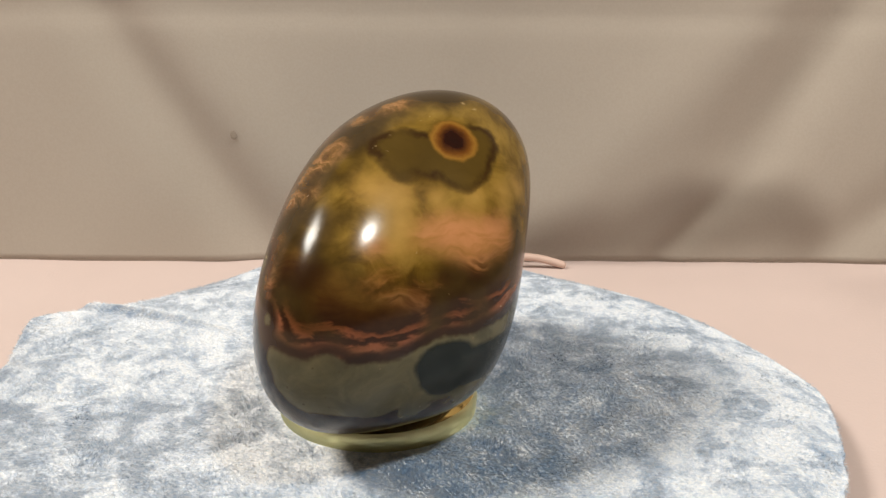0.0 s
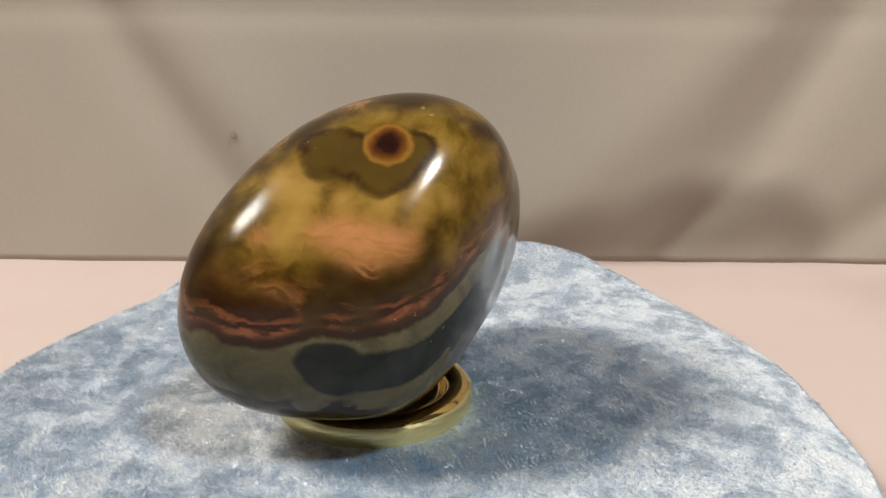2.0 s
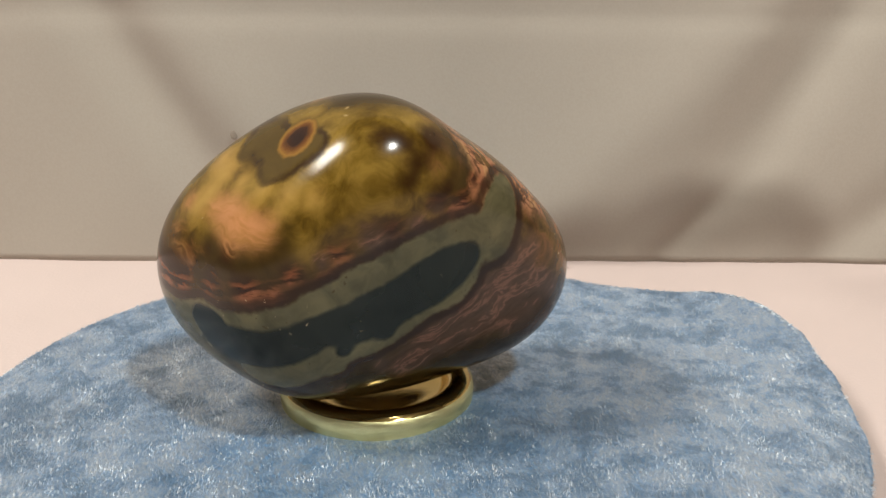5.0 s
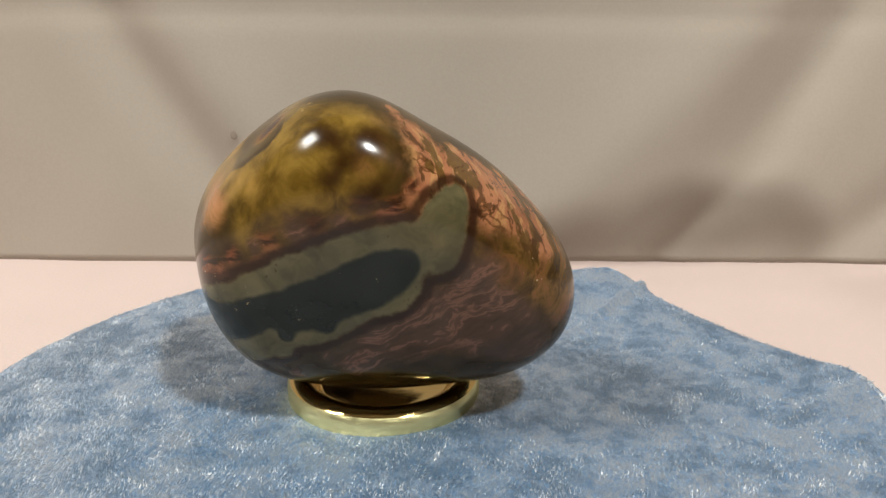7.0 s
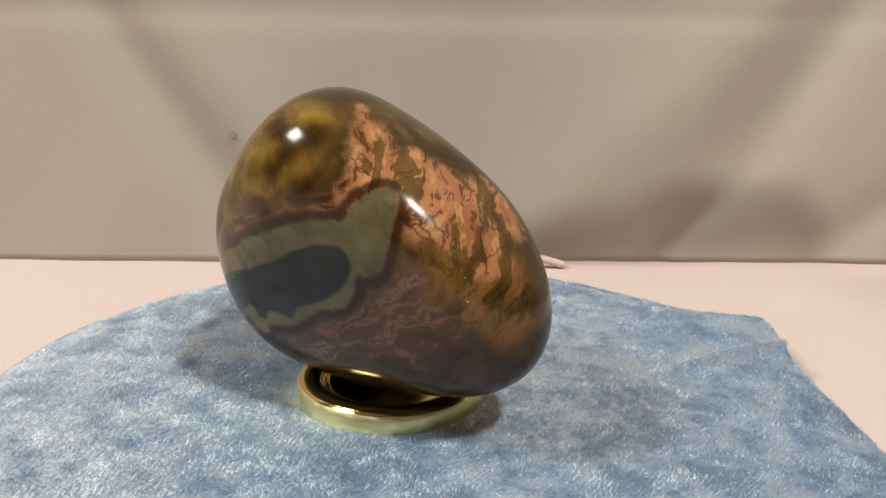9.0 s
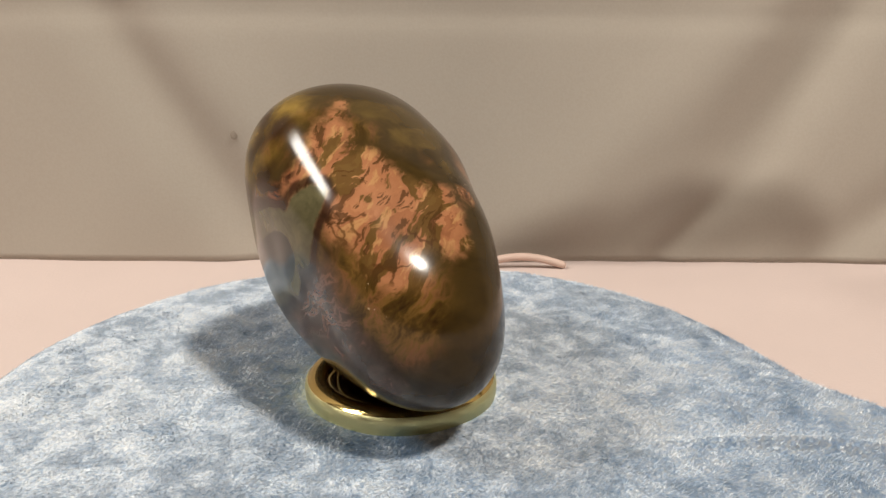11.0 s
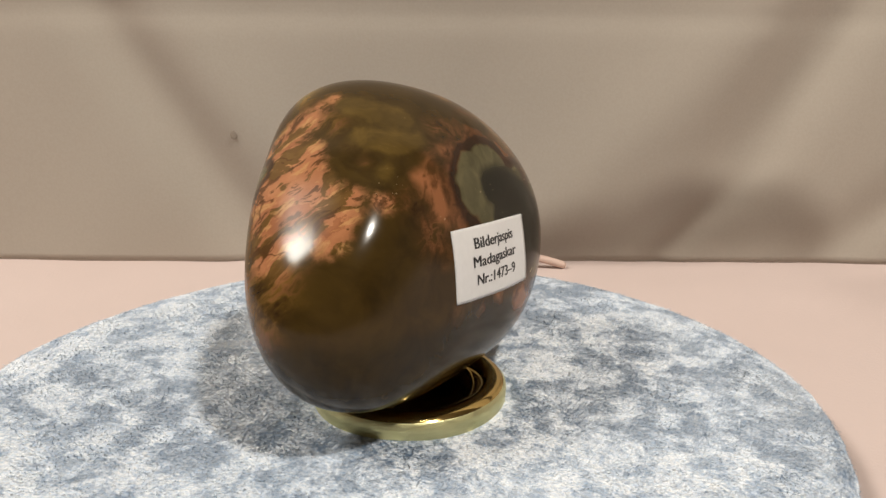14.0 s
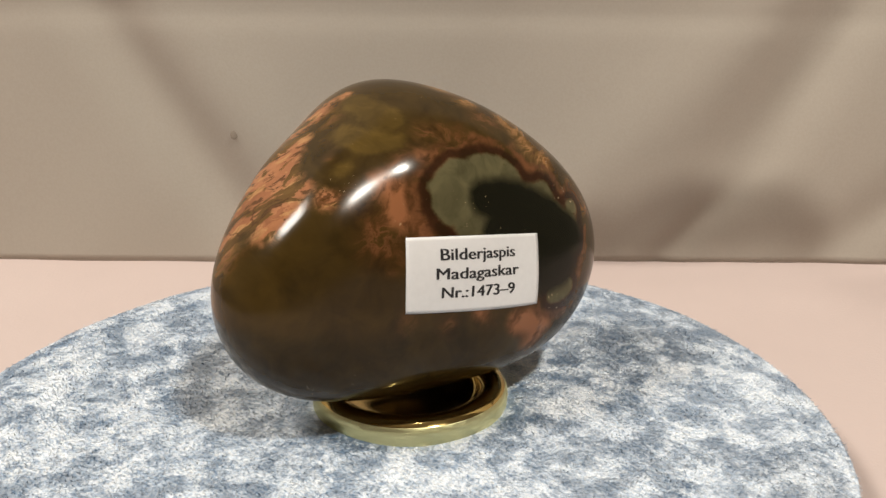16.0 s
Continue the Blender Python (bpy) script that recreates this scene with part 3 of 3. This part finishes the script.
SAGE = SAGE_a + SAGE_b + SAGE_c + SAGE_d + [(x, y, z, r + 1.3) for x, y, z, r in TEAL]
MAUVE_a = [(21.5, -19.9, 15.2, 3.3), (24.3, -3.5, 22.2, 6), (25, 10.6, 30.2, 7), (24.3, 23, 35.8, 7.9), (21.6, 31.7, 31.4, 9.1), (15.6, 39.3, 25.3, 5.8), (25.4, 25.9, 43.8, 4.4), (24.7, 29.8, 47.7, 3.1), (23.2, -19.3, 17.6, 1.9), (24.8, -9.2, 21.9, 3.5), (25.6, 3.2, 28.2, 5.4), (24.7, 14.4, 31.9, 6.8), (24.7, 23.8, 37.9, 6.3), (24.9, 28.2, 43.8, 3.8)]
MAUVE_b = [(34.0, -13.9, 56.5, 4.0), (33.8, -3.7, 59.4, 3.0), (31.9, -25.3, 51.8, 2.3), (33.2, 1.1, 62.2, 1.6), (27.2, 22.4, 50.2, 2.6), (25.4, 27.3, 45.5, 3.7), (26.2, 17.2, 40.2, 4.2), (25.8, 1.8, 28.2, 3.7), (25.0, -10.4, 22.2, 2.6), (24.2, 23.6, 35.7, 4.7), (23.0, 33.0, 39.9, 3.2), (20.5, 36.2, 33.4, 3.7), (21.7, 26.7, 27.9, 4.2), (23.3, 11.2, 25.2, 3.7)]
MAUVE = MAUVE_a + MAUVE_b
SALMON_a = [(13.3, 3, 82.6, 1.6), (16.3, 7.3, 79.8, 2), (17.7, 10.8, 77, 2.5), (17.6, 12.2, 76, 3.3), (25.8, 15, 69.3, 4.9), (16, 20.9, 70.1, 5), (24.5, 21, 65.6, 4.8), (11.6, 25.9, 66.7, 5.6), (3.3, 31, 62.4, 5.1), (0.8, 37.7, 56, 4.5), (20.9, 27.8, 62.1, 3.8), (15.4, 34.5, 57.6, 6), (13.1, 39.6, 52.4, 4.9), (27.2, 20.5, 61.1, 2.7), (29.5, 13.9, 62.7, 2.8), (31.4, 6.3, 56, 2.4), (19.7, 14.1, 73.9, 3.4), (22.3, 21.1, 67.5, 3.6)]
SALMON_b = [(16.7, 22, 69.2, 5.6), (10.2, 24.6, 67.9, 5.5), (25.9, 23.7, 60.2, 4), (19.2, 28.5, 62.4, 6.5), (9.6, 30.5, 62.6, 6), (4.2, 30.3, 62.9, 4.9), (0.3, 34.7, 59, 5.9), (-9.6, 26.3, 63.1, 3.4), (8, 36.9, 56.6, 5.8), (15.6, 38.2, 52.9, 4.7), (9.6, 42, 50.6, 2.9), (12.5, 19.2, 71.9, 4.6), (12.3, 25.9, 66.7, 4.1), (12.6, 31.6, 61.4, 3.1), (-3.9, 28, 64.5, 2.7), (5.4, 38.7, 55, 2.5)]
SALMON_c = [(31.8, 6.8, 62.8, 1.5), (30.0, 10.8, 65.7, 1.9), (27.3, 13.7, 68.6, 2.1), (21.9, 15.5, 72.0, 3.0), (16.2, 15.8, 73.7, 2.1), (6.8, 30.5, 62.7, 3.7), (5.2, 35.7, 58.0, 3.0), (6.7, 40.6, 52.9, 2.3), (-1.6, 32.1, 61.3, 2.1), (8.2, 39.3, 54.1, 2.8), (3.0, 37.0, 56.9, 2.8), (9.1, 42.6, 49.8, 2.1), (-0.6, 31.8, 61.6, 2.8), (-3.4, 27.5, 65.0, 2.3), (-8.8, 27.2, 63.0, 1.9), (-12.8, 22.4, 62.7, 1.4)]
SALMON = SALMON_a + SALMON_b + SALMON_c
VEINED_a = [(25.2, 25.7, 58.7, 4.3), (16.4, 31.5, 60.5, 5.5), (10.4, 39, 54, 6.2), (8, 45.8, 44.6, 4.6), (12, 46.2, 35.1, 5.1), (21.2, 16.7, 71.4, 3.3), (22.1, 34, 50.9, 5.5), (16, 36.2, 55.2, 5.5), (23.7, 32.3, 45.4, 4.4), (26.1, 26.2, 51.1, 3.3), (19.9, 39.2, 41.6, 6.6), (14.1, 42.9, 46.2, 5.6), (14.5, 44.6, 35.7, 4.5), (23, 33.1, 49.2, 4.3), (20.1, 38.6, 44.2, 4.8), (13.9, 42.8, 46.6, 5.2), (7.6, 42.9, 49.7, 6.3), (26.1, 25.7, 55, 3.3)]
VEINED_b = [(13.3, 3.7, 82.3, 2.6), (12.1, 9.6, 78.6, 2.6), (8.0, 12.9, 76.3, 2.1), (2.3, 16.3, 73.7, 2.3), (-2.9, 20.5, 70.2, 1.9), (20.6, 3.5, 81.1, 2.3), (28.2, 3.8, 76.0, 2.5), (31.9, 1.7, 71.3, 2.3), (28.7, 8.3, 71.7, 2.1)]
VEINED = VEINED_a + VEINED_b
DARKTOP = [(8.5, 5.0, 81.4, 3.4), (-0.4, 5.5, 78.9, 4.7), (-5.3, 2.9, 78.0, 4.0), (1.7, 13.2, 75.4, 4.0), (-5.4, 11.9, 73.9, 4.7), (-9.5, 6.8, 74.1, 3.4), (-7.3, 19.4, 69.0, 3.4), (-7.9, 22.6, 66.7, 1.5)]
SAGEC_a = [(-20, -6.4, 66.3, 4.3), (-20.4, 0.3, 63.2, 3.5), (-22.6, -0.9, 57.4, 4.2), (-20.6, -12.3, 66.8, 4.1), (-23.1, -20.1, 63.6, 4.2), (-25.7, -30.2, 58.7, 3.8), (-27.1, -40.5, 53.3, 3.1), (-24.5, -3.3, 53.1, 2.6), (-31.2, -35.3, 32.9, 3.1), (-31.2, -29.6, 31.5, 2.3), (-24.4, -8.9, 56.3, 8.4), (-27.3, -23.4, 51.8, 9.9), (-29.7, -36.1, 45.9, 6.4)]
SAGEC = SAGEC_a
BLACKC_a = [(-23.6, -11.2, 59.5, 4.8), (-25.7, -21.2, 57, 5.5), (-28.2, -31.6, 51.5, 5.1), (-29.6, -40.1, 44.9, 4.2), (-26.4, -13.9, 50.8, 6.1), (-28.7, -22.3, 44.5, 7.5), (-30.6, -33.5, 40, 6.4), (-30, -24.9, 39, 6.3)]
BLACKC_b = [(-23.8, -11.4, 59.3, 4.4), (-25.2, -20.1, 58.3, 4.2), (-27.6, -30.5, 53.4, 4.0)]
BLACKC = BLACKC_a + BLACKC_b
STRIP_a = [(-30.2, -17.9, 27.4, 3.8), (-30.6, -26.9, 23.7, 3.9), (-29.2, -23, 18.8, 3.3), (-28.1, -6, 32.6, 3.4), (-31.1, -31.8, 28.2, 2.8), (-21.7, 6, 54.8, 3.5), (-25.8, 0.3, 43.6, 3.5), (-18.9, 8.1, 61.8, 3.9), (-18.6, 12.4, 58.9, 3.4)]
STRIP_b = [(-12.9, 15.0, 66.8, 1.7), (-15.1, 12.6, 65.6, 2.7), (-17.6, 10.9, 62.4, 3.0), (-20.0, 8.8, 57.9, 3.0), (-21.8, 5.4, 55.0, 1.9), (-14.6, 8.4, 69.0, 1.9), (-16.0, 2.1, 70.3, 2.5), (-17.4, -3.6, 70.0, 2.1), (-16.4, -14.1, 73.4, 1.7), (-19.3, -24.9, 70.3, 1.7), (-21.4, -36.1, 65.1, 1.6), (-30.2, -18.0, 26.6, 2.7), (-30.8, -27.0, 25.1, 2.3), (-31.1, -32.5, 28.7, 2.1)]
STRIP = STRIP_a + STRIP_b
AMBER_a = [(3.1, -16.6, 84, 2.7), (-2.5, -18.5, 82.5, 2.7), (-6.9, -20.5, 80.6, 3), (-11.6, -28.2, 76.3, 3.3), (-15.8, -30.9, 72.5, 3.6), (-19.7, -31.1, 68.8, 3.6), (-22.1, -35.3, 64.4, 3.3), (-24.1, -43.3, 57.6, 2.8), (-25.5, -46.8, 52.4, 2.4), (-14.2, -31.1, 73.7, 3.3), (-16.9, -38.9, 68, 2.8)]
AMBER = AMBER_a
CREAM_a = [(17.4, -14.8, 83.6, 1), (20.2, -15.8, 82.3, 1), (23, -17.3, 80.2, 1), (24.7, -19.4, 77.8, 1), (27.3, 1.5, 78.4, 1), (30.5, 0.5, 75.1, 1), (17.1, -16.8, 82.8, 0.9), (19.3, -15.6, 82.7, 0.9), (5.6, 50, 23.4, 1), (0.2, 45.3, 22.1, 1), (-7.7, 43.3, 23.6, 1), (-10.9, 40, 22.2, 0.9), (-4.1, -4.5, 81.1, 0.9), (-5.2, 1.9, 78.4, 0.9)]
CREAM = CREAM_a
THREAD_a = [(-25.3, -49.9, 49.2, 0.9), (-23, -54.3, 45.6, 1), (-19.9, -57.1, 42.4, 1.1), (-15.5, -58.5, 40.3, 1.2), (-10.7, -58.4, 38.8, 1.2), (-2.9, -56.3, 40.4, 1.2), (6.2, -52.1, 40.1, 1.2), (16.9, -46.6, 40.1, 1.3), (25.1, -40.1, 40.9, 1.1), (-12.8, -58.6, 38.2, 0.9), (3.2, -53.5, 38.6, 1), (13.5, -48.3, 38.9, 1), (24.1, -41.3, 41.7, 1), (29.7, -32.2, 46, 1.1), (32.9, -19.3, 52.2, 1.2), (33.8, -7, 56.7, 1.3), (32.2, 5, 61.2, 1.6), (27.9, 14, 67.3, 1.9)]
THREAD_b = [(26.5, -37.3, 37.4, 1.5), (31.6, -21.3, 44.7, 1.6), (32.6, -6.6, 51.5, 1.3), (31.4, 4.4, 54.1, 1.3), (30, 13.7, 59.7, 1.5), (25.9, 18.9, 65.7, 1.3)]
THREAD = THREAD_a + THREAD_b
OLIVE_a = [(10.5, -27.4, 77.1, 11.9), (21.6, -25.4, 74.4, 8.8), (15.2, -37.6, 65.1, 11.6), (-0.4, -35.6, 73.4, 6.3), (24.1, -34.8, 62.1, 5.9), (-2.5, -44.9, 65.2, 6.1), (-6.5, -50.6, 59.7, 5.9), (4.3, -49.1, 55.8, 7), (24.9, -19, 77.9, 10.6), (15.9, -32.4, 70.3, 9.6), (6.6, -43.9, 62.2, 9.8), (33, -9.1, 72.8, 8.5), (0.5, -51.2, 55, 6.6), (24.2, -29.6, 68.3, 11.2), (25.9, -16.5, 78.9, 8.7), (28.5, -5.2, 79.5, 8.6), (34.4, -13.4, 64.3, 8), (31.7, -25, 58.9, 8.7)]
OLIVE_b = [(32.8, 0.5, 69.6, 4.8), (33.4, 0.4, 62, 5.4), (26.2, -0.9, 80.2, 6.1), (34.3, -7.6, 68.1, 7.3), (32.8, -0.9, 71.1, 8.8), (34.5, -13.1, 62.7, 6.3)]
OLIVE_c = [(-9.9, -35.8, 73.2, 3.1), (-13.5, -42.8, 67.2, 3.6), (-6.0, -42.0, 68.8, 4.5), (-0.3, -35.9, 73.2, 3.6), (3.4, -41.4, 66.6, 4.0), (-16.2, -46.9, 62.5, 1.8)]
OLIVE = OLIVE_a + OLIVE_b + OLIVE_c
REDBAND_a = [(-25.4, -48.5, 50.8, 2), (-22.4, -54.7, 45.7, 2.9), (-16.4, -58.1, 42.8, 2.9), (-11.7, -58.5, 38.6, 2.7), (-2.9, -56.2, 41.7, 4.4), (-12.4, -56.5, 50.4, 5.8), (-5.7, -56.4, 47.1, 4.9), (4.2, -53, 43.4, 4.5), (14.6, -47.7, 44.3, 3.9), (24.9, -40.4, 44.7, 3.2), (-20.5, -49.8, 56.5, 4), (-7.2, -57.6, 43.4, 4), (3.4, -53.5, 39.8, 3.3), (13.9, -48.1, 43.3, 4.3), (24.2, -41.2, 45, 4), (29.7, -32.1, 49.3, 3.4), (32.7, -21.6, 53.7, 3), (34.3, -10, 58.8, 3)]
REDBAND_b = [(33.2, 1.5, 64.8, 3.1), (28.8, 11.8, 67.8, 2.5), (28, -35.9, 43.5, 4), (31.8, -23.5, 47.4, 3.6), (33.6, -11.8, 54, 3), (32.7, -0.9, 56.2, 3), (31.5, 7.8, 62.7, 3.8)]
REDBAND = REDBAND_a + REDBAND_b
PINK = [(7.5, -44.9, 60.3, 2.3), (12.8, -42.4, 60.5, 3.4), (18.0, -41.5, 58.3, 4.0), (22.0, -39.0, 58.3, 3.6), (25.5, -36.0, 58.2, 3.0), (17.1, -43.4, 55.7, 2.3), (24.0, -38.7, 55.7, 1.9), (-3.3, -49.8, 59.7, 1.9)]
GOLD = [(-4.5, -41.1, 69.5, 3.0), (2.3, -41.5, 67.0, 3.0), (10.1, -38.9, 66.2, 2.3), (19.0, -35.0, 66.1, 2.1), (25.2, -30.6, 66.1, 2.1), (29.0, -26.2, 66.2, 1.9), (2.5, -44.7, 63.3, 2.6), (0.8, -48.7, 59.1, 2.1), (25.7, -33.1, 62.4, 2.3)]
CLOUD = [(11.4, -30.1, 74.3, 6), (3.3, -31.6, 75.8, 5.5), (-2.5, -31.4, 76.8, 2.8), (20.7, -23.9, 76.3, 4.9), (15.7, -31, 71.7, 6.5), (2.7, -35.2, 72.8, 3.6)]
DARKSPOT_a = [(33.2, 1.5, 64.5, 3.3), (31.6, 5.5, 67.9, 2.4), (30.2, -4.8, 77.5, 3.1), (28.8, -10.5, 78.9, 2.3), (27.2, 1.6, 78.4, 2.4), (29.1, 1.5, 76.4, 2.9), (31, 5.8, 69.5, 2.2), (27.3, 1.5, 78.4, 2.2), (32.1, -2.7, 73.7, 2.8), (34.1, -5.8, 68.7, 2.5), (34.2, -13.7, 58.7, 2.6), (34.3, -9.3, 58.8, 2.2), (-15.3, -53.9, 54.7, 2.5), (-18.3, -54, 52.7, 2.1)]
DARKSPOT_b = [(24.0, 24.8, 62.2, 1.5), (25.6, 25.1, 58.6, 1.7), (26.6, 24.6, 55.1, 1.3), (25.1, 28.4, 53.0, 1.7)]
DARKSPOT = DARKSPOT_a + DARKSPOT_b
RUSSET = [(-13.5, 20.8, 62.8, 4.0), (-17.0, 18.8, 58.1, 4.0), (-19.2, 18.4, 52.5, 3.8), (-21.2, 15.8, 47.3, 2.7), (-11.2, 24.3, 63.2, 2.1), (-11.1, -3.9, 76.5, 3.8), (-15.3, -9.6, 73.9, 3.0), (-13.4, -21.0, 76.7, 3.8), (-13.6, 7.0, 70.8, 2.3), (-26.4, 2.4, 31.2, 2.5), (-28.4, -7.1, 30.3, 2.7), (-23.7, 13.9, 34.4, 1.9)]
HOOK = [(-6.0, -55.8, 49.8, 2.3), (-1.6, -53.4, 52.4, 2.1), (0.9, -53.6, 48.5, 2.6), (6.3, -51.4, 47.0, 2.6), (11.0, -47.8, 51.8, 1.7), (18.0, -44.6, 51.3, 1.5), (-5.4, -56.8, 45.1, 2.1)]

EYE_SPOT = Vector((0.01456, -0.02612, 0.07689))
CORNERS = [(-0.02352, 0.01407, 0.03552), (-0.03072, -0.02376, 0.03065), (-0.02832, -0.02554, 0.04889), (-0.02082, 0.0117, 0.05323)]


def stone_radius(d):
    return sum(k * d[:, 0] ** a * d[:, 1] ** b * d[:, 2] ** c0 for k, (a, b, c0) in zip(LOBES, POWERS)) / 1000


def on_stone(points, lift):
    """The points moved along their own radius onto the stone, lifted by so much."""
    d = np.asarray(points) - CENTRE
    d /= np.linalg.norm(d, axis=1)[:, None]
    return CENTRE + d * (stone_radius(d) + lift)[:, None]


def patch_distance(p, spots):
    """Distance to the melted outline of the spots, less than 0 inside."""
    spots = [np.array(s) / 1000 for s in spots]
    filled = list(spots)
    for s, e in zip(spots, spots[1:]):
        if np.linalg.norm(s[:3] - e[:3]) < 1.35 * (s[3] + e[3]):
            filled += [s + (e - s) * k / 5 for k in range(1, 5)]
    near = np.min([np.linalg.norm(p - s[:3], axis=1) - s[3] for s in filled], axis=0)
    total = sum(np.exp(-(np.linalg.norm(p - s[:3], axis=1) - s[3] - near) / 0.0008) for s in filled)
    return near - 0.0008 * np.log(total) + 0.0009


def build_stone():
    nu, nv = 360, 182
    a = np.arange(nu) * 2 * math.pi / nu
    b = np.linspace(-math.pi / 2, math.pi / 2, nv)[1:-1]
    A, Bq = np.meshgrid(a, b)
    d = np.stack([np.cos(A) * np.cos(Bq), np.sin(A) * np.cos(Bq), np.sin(Bq)], 2).reshape(-1, 3)
    d = np.concatenate([d, [[0, 0, -1], [0, 0, 1]]])
    p = CENTRE + d * stone_radius(d)[:, None]
    rows = nv - 2
    faces = grid(nu, rows, True)
    s, n = len(p) - 2, len(p) - 1
    faces += [(s, (i + 1) % nu, i) for i in range(nu)]
    top = (rows - 1) * nu
    faces += [(n, top + i, top + (i + 1) % nu) for i in range(nu)]
    me = mesh("stone", p.tolist(), faces, jasper_material())
    for name, spots in (("teal", TEAL), ("sage", SAGE), ("mauve", MAUVE), ("salmon", SALMON), ("veined", VEINED), ("darktop", DARKTOP), ("sagec", SAGEC),
                        ("blackc", BLACKC), ("strip", STRIP), ("olive", OLIVE), ("redband", REDBAND), ("amber", AMBER), ("cream", CREAM), ("thread", THREAD), ("pink", PINK), ("gold", GOLD), ("cloud", CLOUD), ("darkspot", DARKSPOT), ("russet", RUSSET), ("hook", HOOK)):
        at = me.attributes.new(name, "FLOAT", "POINT")
        at.data.foreach_set("value", patch_distance(p, spots).astype(np.float32))
    return tagged(new("polished_stone", me), "polished banded jasper pebble standing on a brass ring", "stone")


def label_point(u, v):
    q = [np.array(k) for k in CORNERS]
    return (1 - v) * ((1 - u) * q[0] + u * q[1]) + v * ((1 - u) * q[3] + u * q[2])


def build_label(stone):
    nu, nv = 33, 21
    pts = np.array([label_point(i / (nu - 1), j / (nv - 1)) for j in range(nv) for i in range(nu)])
    top, low = on_stone(pts, 0.00022), on_stone(pts, 0.00002)
    o = len(top)
    faces = grid(nu, nv)
    border = list(range(nu)) + [j * nu + nu - 1 for j in range(1, nv)] + [(nv - 1) * nu + i for i in range(nu - 2, -1, -1)] + [j * nu for j in range(nv - 2, 0, -1)]
    faces += [(a, o + a, o + b, b) for a, b in zip(border, border[1:] + border[:1])]
    paper = part("label_sticker", mesh("label_sticker", np.concatenate([top, low]).tolist(), faces, paper_material()), stone, "white paper sticker with three printed lines")
    ink = plain("black_ink", (0.02, 0.02, 0.022), 0.5)
    for text, u0, u1, v0, cap in (("Bilderjaspis", 0.232, 0.795, 0.70, 0.145), ("Madagaskar", 0.203, 0.825, 0.455, 0.145), ("Nr.:1473\u20139", 0.243, 0.79, 0.205, 0.145)):
        cu = bpy.data.curves.new("print", "FONT")
        cu.body, cu.resolution_u, cu.offset = text, 3, 0.0
        tmp = new("print", cu)
        bpy.context.view_layer.update()
        raw = bpy.data.meshes.new_from_object(tmp.evaluated_get(bpy.context.evaluated_depsgraph_get()))
        bpy.data.objects.remove(tmp)
        bm = bmesh.new()
        bm.from_mesh(raw)
        xs = [v.co.x for v in bm.verts]
        x0, x1 = min(xs), max(xs)
        one = list(bm.verts)
        copies = [one] + [[e0 for e0 in bmesh.ops.duplicate(bm, geom=one + list({f0 for v in one for f0 in v.link_faces}))["geom"] if isinstance(e0, bmesh.types.BMVert)] for _ in range(2)]
        for step, group in enumerate(copies):
            du, lift = (step - 1) * 0.0026, 0.00030 + step * 0.00003
            flat = np.array([label_point(u0 + du + (v.co.x - x0) / (x1 - x0) * (u1 - u0), v0 + v.co.y / 0.69 * cap) for v in group])
            for v, c0 in zip(group, on_stone(flat, lift)):
                v.co = c0
        bmesh.ops.recalc_face_normals(bm, faces=bm.faces)
        me = bpy.data.meshes.new("print")
        bm.to_mesh(me)
        me.materials.append(ink)
        part("print", me, paper, "line of black printed letters")
    return paper


cloth = build_cloth()
turntable = build_turntable()
ring_stand = build_ring()
stone = build_stone()
build_label(stone)


def motions():
    """The plate turns clockwise, seen from above, at almost 15 degrees a second."""
    rows = [(t, pose(0, 0, 0, 0, 0, -(14.767 * t - 0.0161 * t * t))) for t in range(0, 17, 2)]
    for thing in (turntable, cloth, ring_stand, stone):
        walk(thing, rows)


motions()
